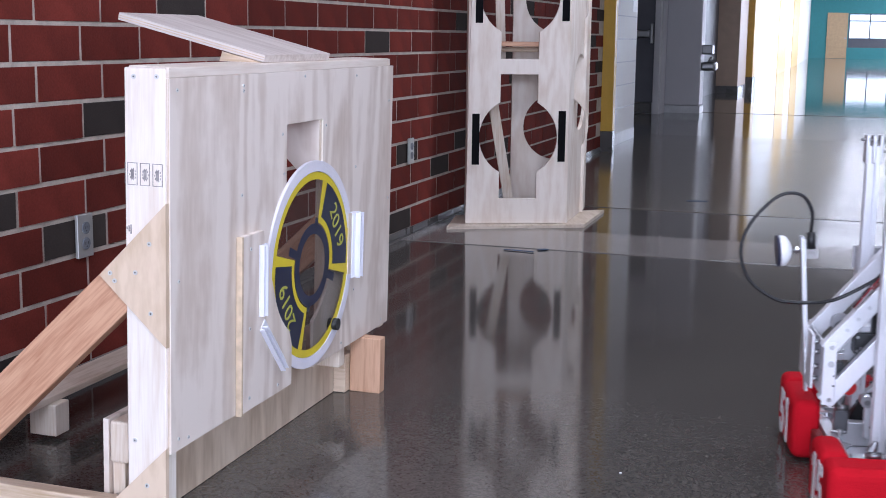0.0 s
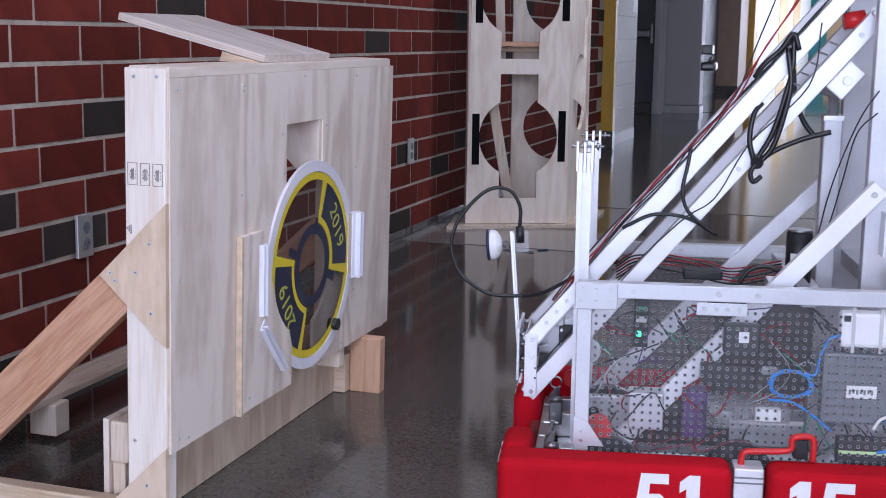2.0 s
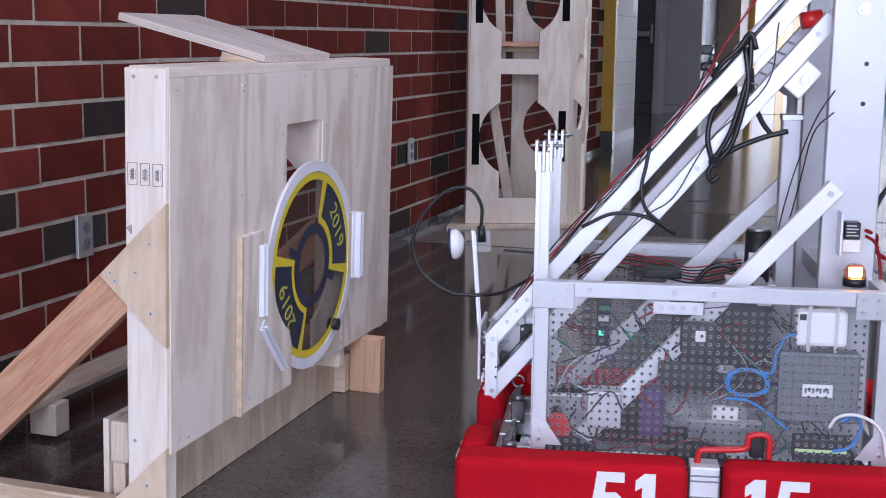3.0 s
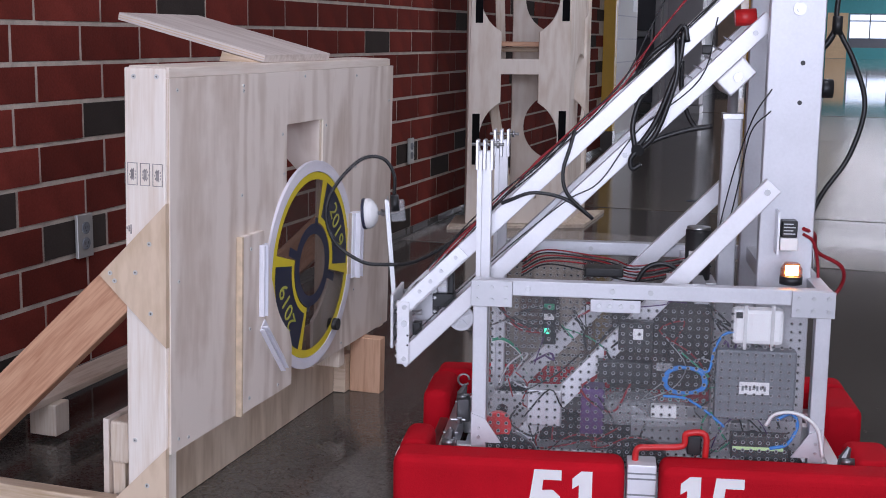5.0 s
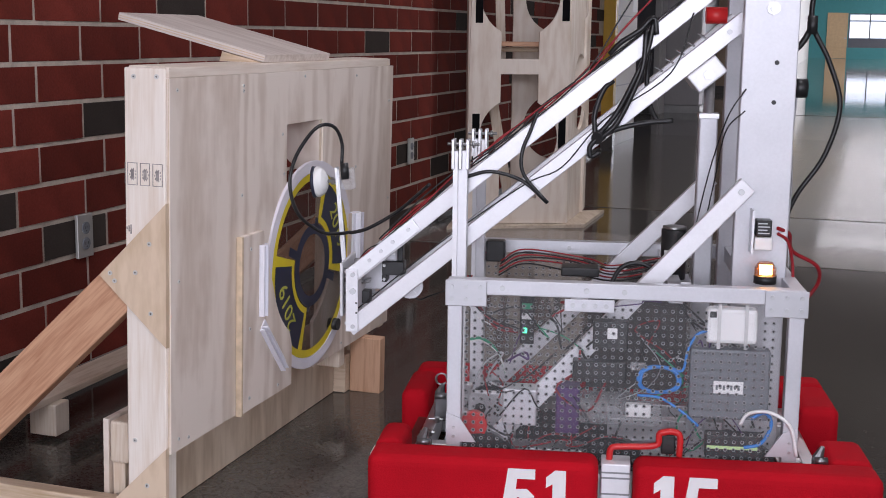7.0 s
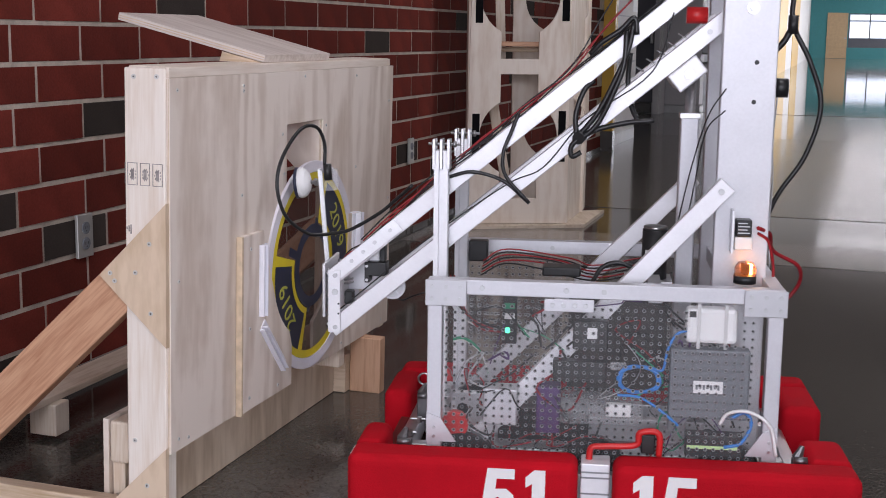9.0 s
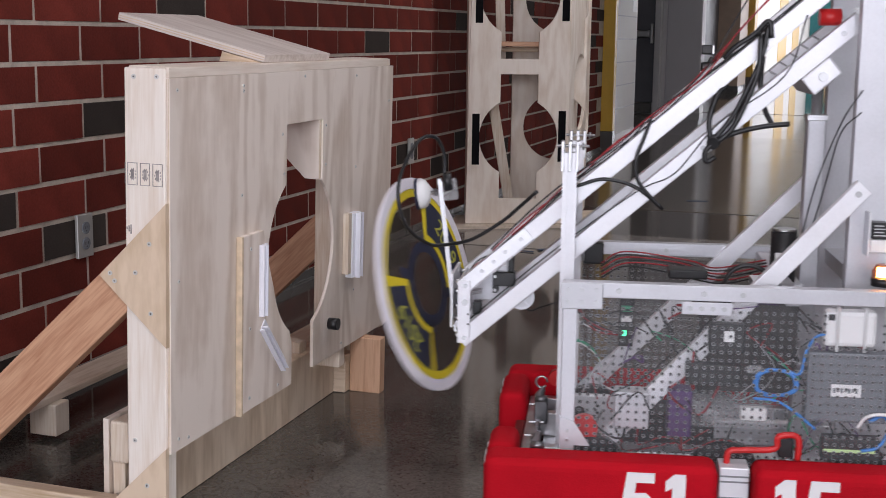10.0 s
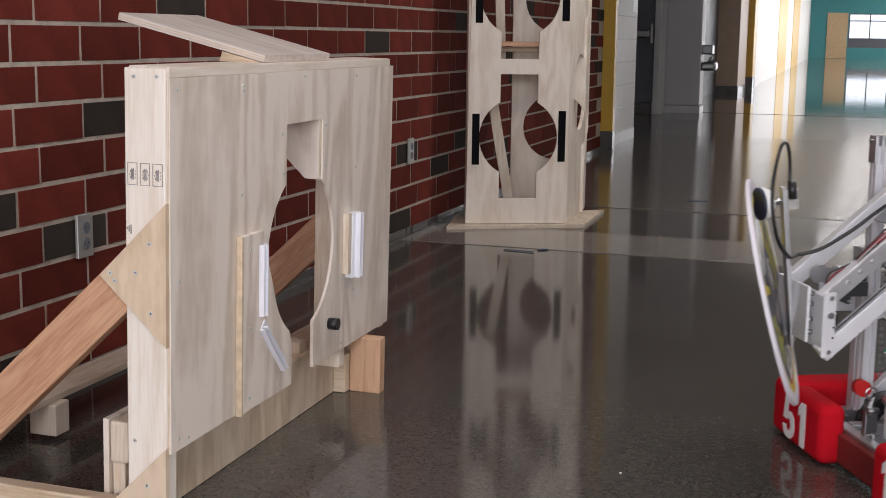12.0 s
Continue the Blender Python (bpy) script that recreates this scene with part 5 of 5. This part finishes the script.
    rpart("vacuum_block", box(bmx(), 0.006, 0.034, 0.0, 0.022, 0.262, 0.306, None, 0.003), FROST, lev, "frosted vacuum block", S)
    b = cyl(bmx(), (-0.022, 0, 0.282), (0.0, 0, 0.282), 0.004, 10)
    cyl(b, (-0.013, 0, 0.282), (-0.007, 0, 0.282), 0.008, 6)
    rpart("stem", b, STEEL, lev, "threaded stem", S)
    b = bmx()
    prof = ((-0.045, 0.030), (-0.041, 0.0315), (-0.036, 0.031), (-0.029, 0.027), (-0.023, 0.018), (-0.020, 0.009))
    for (x0, r0), (x1, r1) in zip(prof, prof[1:]):
        cyl(b, (x0, 0, 0.282), (x1, 0, 0.282), r0, 28, r1, False)
    cyl(b, (-0.0205, 0, 0.282), (-0.020, 0, 0.282), 0.0091, 28)
    cu = rpart("suction_cup", b, WHITE, lev, "white suction cup", S)
    rpart("cup_rim", cyl(bmx(), (-0.050, 0, 0.282), (-0.044, 0, 0.282), 0.0325, 28, 0.0315), HNAVY, cu, "dark blue cup lip", S)
    rpart("fitting", cyl(bmx(), (0.018, -0.006, 0.285), (0.018, -0.006, 0.318), 0.0085, 12), BLACK, lev, "black hose fitting", S)
    loop = [(0.018, -0.004, 0.315), (0.021, -0.006, 0.36), (0.000, -0.010, 0.395), (-0.045, -0.014, 0.395), (-0.10, -0.018, 0.345), (-0.122, -0.021, 0.290), (-0.108, -0.022, 0.230), (-0.058, -0.022, 0.188), (-0.015, -0.018, 0.178), (0.018, -0.015, 0.176)]
    hs = rpart("vacuum_hose", cable(bmx(), loop, 0.0037, 8), RUBBER, lev, "black vacuum hose loop", S)
    tail = [(0.016, -0.015, 0.176), (0.030, -0.020, 0.1765), (0.066, -0.030, 0.186), (0.125, -0.038, 0.216), (0.165, -0.050, 0.245), (0.20, -0.070, 0.272)]
    rpart("vacuum_hose", cable(bmx(), tail, 0.0037, 8), RUBBER, lev, "black vacuum hose", S)
    return rb, low, upp, grip, lev, rod, hs, rotor


GLOW = mat("green_status_light", (0.10, 0.95, 0.45), 0.4, emit=2.0)
# near-black colour for the added sheet that darkens the robot's interior
INNERDARK = mat("interior_darkening", (0.035, 0.030, 0.028), 0.55, vary=0.25, scale=30)
BACKING = mat("dark_red_board", (0.16, 0.012, 0.012), 0.6, vary=0.2)
DARKSTEEL = mat("dark_steel", (0.22, 0.22, 0.23), 0.35, 0.9, vary=0.1)
GREYALU = mat("grey_anodised_aluminium", (0.46, 0.46, 0.48), 0.45, 0.8, vary=0.06)
HOLE = mat("punched_hole", (0.30, 0.30, 0.31), 0.35, vary=0.3)
CLEARSTRAP = mat("clear_strap", (0.8, 0.8, 0.8), 0.3, alpha=0.6)
GREENSTRIPE = mat("pale_green_stripe", (0.55, 0.75, 0.35), 0.5)
FROST = mat("frosted_plastic", (0.70, 0.71, 0.73), 0.4, vary=0.3, scale=40, alpha=0.22)
PURPLE = mat("purple_anodised", (0.09, 0.045, 0.14), 0.4, 0.5)
GREEN = mat("green_wire", (0.03, 0.30, 0.16), 0.4)
ROBOT, LOWER, UPPER, GRIP, LEVER, ROD, HOSE, ROTOR = robot()


# ---- hatch panel ----
def sector(r0, r1, a0, a1, n=20):
    return circle(0, 0, r1, n, radians(a0), radians(a1)) + circle(0, 0, r0, n, radians(a1), radians(a0))


def hatch():
    h = thing("hatch_cover", pose(0.769, 2.652, 0.403, 0, 1.2, 0.6), "round clear hatch cover, yellow and navy marks, white fuzzy rim", "hatch cover")
    m = Matrix(((0, 0, 1, 0), (1, 0, 0, 0), (0, 1, 0, 0), (0, 0, 0, 1)))

    def face(z):
        return Matrix.Translation((z, 0, 0)) @ m
    part("disc", slab(bmx(), circle(0, 0, 0.240, 72), 0.003, face(0)), HATCHCLEAR, h, "clear polycarbonate disc")
    part("loop_ring", slab(bmx(), circle(0, 0, 0.2413, 72), 0.008, face(-0.0025), [circle(0, 0, 0.2165, 72)]), LOOP, h, "white fuzzy loop tape rim")
    part("yellow_ring", slab(bmx(), circle(0, 0, 0.2155, 72), 0.0006, face(0.0034), [circle(0, 0, 0.198, 72)]), HYELLOW, h, "yellow ring")
    for t in (0, 180):
        r = Matrix.Rotation(radians(t), 4, "X")
        # yellow outline plate with navy field inside
        part("yellow_border", slab(bmx(), sector(0.100, 0.1975, -15, 74), 0.0006, r @ face(0.0034)), HYELLOW, h, "yellow border")
        part("navy_field", slab(bmx(), sector(0.115, 0.1985, -8, 67), 0.0006, r @ face(0.0044)), HNAVY, h, "navy field")
        part("year", words("2019", 0.060, 0.0004, r @ face(0.0058) @ Matrix.Rotation(radians(28), 4, "Z") @ Matrix.Translation((0.153, 0, 0)) @ Matrix.Rotation(radians(-90), 4, "Z")), HTEXT, h, "olive year numerals")
        part("spoke", slab(bmx(), [(0.085, -0.010), (0.135, -0.010), (0.135, 0.010), (0.085, 0.010)], 0.0006, r @ Matrix.Rotation(radians(-22), 4, "X") @ face(0.0034)), HNAVY, h, "navy spoke")
        part("spoke", slab(bmx(), [(0.085, -0.008), (0.11, -0.008), (0.11, 0.008), (0.085, 0.008)], 0.0006, r @ Matrix.Rotation(radians(78), 4, "X") @ face(0.0034)), HNAVY, h)
    part("navy_ring", slab(bmx(), circle(0, 0, 0.096, 56), 0.0006, face(0.0034), [circle(0, 0, 0.072, 56)]), HNAVY, h, "navy ring round the centre")
    return h


HATCH = hatch()
# ---- bricks ----
def bricks():
    """Third-bond courses of long bricks standing proud of the mortar; the stretch beside the stand as single pieces."""
    L, C, Y0, Z0, J = 0.2965, 0.1014, 2.6128, 0.1375, 0.0125
    wall = bpy.data.objects["wall_west"]
    rng = random.Random(11)

    def block(jit):
        b = box(bmx(), -0.0125, -0.0092, -(L - J) / 2, (L - J) / 2, -(C - J) / 2, (C - J) / 2)
        for v in b.verts:
            if v.co.x > -0.011:
                v.co += Vector((rng.uniform(-0.0008, 0.0004), rng.uniform(-jit, jit), rng.uniform(-jit, jit)))
        return b
    kinds = []
    for k in range(6):
        me = mesh_of("brick", block(0.0012))
        me.materials.append(BRICK)
        dk = me.copy()
        dk.materials.clear()
        dk.materials.append(BRICK_DARK)
        kinds.append((me, dk))
    dark = {(3, 1), (5, -1), (6, 0), (0, 2), (1, 8), (6, 9), (7, 11), (9, 9), (9, -1), (6, 12), (0, 12)}
    red, black = [], []
    count = 0
    for row in range(-19, 10):
        z = Z0 + C * (9 - row) - C / 2
        if z < 0.02 or z > 2.9:
            continue
        off = 0 if row % 2 else L / 3
        for i in range(-23, 29):
            y = Y0 + off + L * (i + 0.5)
            if y < -4.1 or y > 10.18:
                continue
            isdark = (row, i) in dark or (not (2.4 < y < 6.3 and z < 1.2) and rng.random() < 0.09)
            near = 2.3 < y < 7.6 and z < 1.25
            if near and count < 300:
                ob = new("brick", kinds[rng.randrange(6)][1 if isdark else 0])
                ob.parent = wall
                ob.location = (rng.uniform(-0.0007, 0.0005), y, z)
                count += 1
            else:
                (black if isdark else red).append((y, z))
    for nm, spots, mt in (("brickwork", red, BRICKS), ("brickwork", black, BRICK_DARK)):
        verts, faces = [], []
        a, h = (L - J) / 2, (C - J) / 2
        for y, z in spots:
            n, x = len(verts), rng.uniform(-0.001, 0.001)
            verts += [(u, y + v, z + w) for u in (-0.0125, x - 0.0092) for v in (-a, a) for w in (-h, h)]
            faces += [tuple(n + k for k in f) for f in ((4, 6, 7, 5), (0, 4, 5, 1), (2, 3, 7, 6), (0, 2, 6, 4), (1, 5, 7, 3))]
        me = bpy.data.meshes.new(nm)
        me.from_pydata(verts, [], faces)
        me.materials.append(mt)
        ob = tagged(new(nm, me), "rest of the brick courses", kind="stuff")
        ob.parent = wall


def island_brick():
    m = BRICK.copy()
    m.name = "red_brick_joined"
    t = m.node_tree
    geo = t.nodes.new("ShaderNodeNewGeometry")
    for n in t.nodes:
        if n.type == "OBJECT_INFO":
            for k in list(n.outputs["Random"].links):
                t.links.new(geo.outputs["Random Per Island"], k.to_socket)
    return m


BRICKS = island_brick()
bricks()
# ---- what moves ----
PATH = ((0, 2.0619, 2.5283, 11.4), (0.5, 1.8648, 2.4753, 11.4), (1, 1.6725, 2.4215, 11.4), (1.5, 1.535, 2.386, 11.4), (2, 1.463, 2.3666, 11.4),
        (2.5, 1.428, 2.3571, 11.4), (3, 1.3835, 2.3451, 11.6), (3.2, 1.3591, 2.3385, 11.8), (3.6, 1.2955, 2.3214, 12.0), (4, 1.2711, 2.3148, 12.0),
        (4.8, 1.269, 2.3142, 12.0), (6, 1.2679, 2.3139, 12.0), (6.5, 1.2584, 2.3113, 12.0), (7, 1.2213, 2.3013, 12.0), (7.2, 1.2096, 2.2982, 12.0),
        (7.7, 1.1789, 2.2899, 12.0), (8.3, 1.1619, 2.2853, 12.0), (8.8, 1.1679, 2.2853, 12.0), (9, 1.1846, 2.2887, 12.0), (9.5, 1.2806, 2.3173, 12.0),
        (10, 1.4365, 2.3594, 12.2), (10.5, 1.6036, 2.4029, 14.8), (11, 1.7990, 2.4567, 18.8), (11.5, 2.0110, 2.5117, 22.8), (12, 2.2000, 2.5675, 27.0))
ARM = ((0, 49.9), (3.2, 50.0), (3.8, 50.0), (4.5, 48.6), (4.8, 46.5), (5, 44.7), (5.4, 40.0), (5.6, 39.5), (9, 39.7), (9.5, 39.9), (10, 40.9), (10.5, 41.3), (11, 41.0), (12, 40.6))
LEAN = ((0, 4.5), (9.2, 4.5), (9.5, 5.5), (9.8, 6.8), (10.2, 7), (12, 6.5))
DISC = ((9.4, 0.763, 2.670, 0.399, -0.3, 0.0), (9.5, 0.806, 2.695, 0.392, -13.2, 0.0), (9.6, 0.812, 2.710, 0.384, -18.1, 1.0), (9.7, 0.845, 2.722, 0.382, -25.3, 2.1), (9.8, 0.913, 2.705, 0.386, -39.0, 3.9),
        (9.9, 0.960, 2.695, 0.376, -21.6, 7.0), (10.0, 1.063, 2.66, 0.378, -3.8, 13.6), (10.1, 1.113, 2.635, 0.386, 10.7, 18.0), (10.2, 1.144, 2.655, 0.384, 17.8, 15.7), (10.4, 1.174, 2.666, 0.384, 1.7, -1.1),
        (10.5, 1.2, 2.669, 0.378, -3.1, -3.3), (10.6, 1.25, 2.671, 0.38, -7.9, -2.2), (10.8, 1.346, 2.655, 0.389, -1.4, 11.2), (11.0, 1.408, 2.685, 0.382, 10.5, 10.3), (11.2, 1.473, 2.677, 0.389, 8.8, 10.2),
        (11.4, 1.569, 2.684, 0.394, 6.8, 13.8), (11.6, 1.657, 2.680, 0.397, 5.8, 15.0), (11.8, 1.734, 2.703, 0.400, 3.5, 14.8), (12.0, 1.813, 2.717, 0.407, 2.2, 14.8))


def motions():
    walk(ROBOT, [(t, pose(x, y, 0, 0, 0, a)) for t, x, y, a in PATH])

    def at(s, o, z):
        return TRUE @ Vector((s, o, z))
    o = 0.20
    ends = [(t, a, 0.517 - 0.945 * math.cos(radians(a)), 0.955 - 0.945 * math.sin(radians(a))) for t, a in ARM]
    walk(LOWER, [(t, pose(*at(0.517, o, 0.955), 0, -a, 0)) for t, a, s, z in ends])
    walk(UPPER, [(t, pose(*at(0.517, o, 1.060), 0, -a, 0)) for t, a, s, z in ends])
    walk(GRIP, [(t, pose(*at(s, o, z))) for t, a, s, z in ends])
    walk(ROD, [(t, pose(*at(0.478, 0.29, 0.955 - 0.05 * math.tan(radians(a)) - 0.058))) for t, a, s, z in ends])
    rows = []
    for t in sorted({t for t, *_ in ARM} | {t for t, _ in LEAN}):
        a = float(np.interp(t, [r[0] for r in ARM], [r[1] for r in ARM]))
        tip = float(np.interp(t, [r[0] for r in LEAN], [r[1] for r in LEAN]))
        rows.append((t, pose(*at(0.517 - 0.945 * math.cos(radians(a)) - 0.030, 0.29, 0.955 - 0.945 * math.sin(radians(a)) - 0.002), 0, -tip, 0)))
    walk(LEVER, rows)
    # the added rotor turns about once a second, so that the beacon flashes
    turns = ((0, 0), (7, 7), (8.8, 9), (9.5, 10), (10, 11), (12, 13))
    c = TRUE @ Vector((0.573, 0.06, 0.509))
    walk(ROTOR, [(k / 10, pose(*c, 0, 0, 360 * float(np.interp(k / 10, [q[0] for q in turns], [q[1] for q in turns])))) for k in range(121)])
    # the hose loop swings round its fitting, clear of the stand
    foot = Vector((K * 0.018, K * -0.011, 0))
    walk(HOSE, [(t, Matrix.Translation(foot) @ pose(0, 0, 0, 0, 0, a) @ Matrix.Translation(-foot)) for t, a in ((0, 0), (3, 0), (5, 8), (6, 15), (6.5, 30), (7, 47), (7.5, 50), (8.3, 53), (9, 53), (9.5, 50), (10, 48), (10.5, 46), (11, 46), (12, 47))])
    rest = pose(0.769, 2.652, 0.403, 0, 1.2, 0.6)
    walk(HATCH, [(0, rest), (9.3, rest)] + [(t, pose(x - 0.012 * min(1, max(0, (t - 9.4) / 0.5)), y, z, 0, -tip, yaw)) for t, x, y, z, yaw, tip in DISC])


motions()
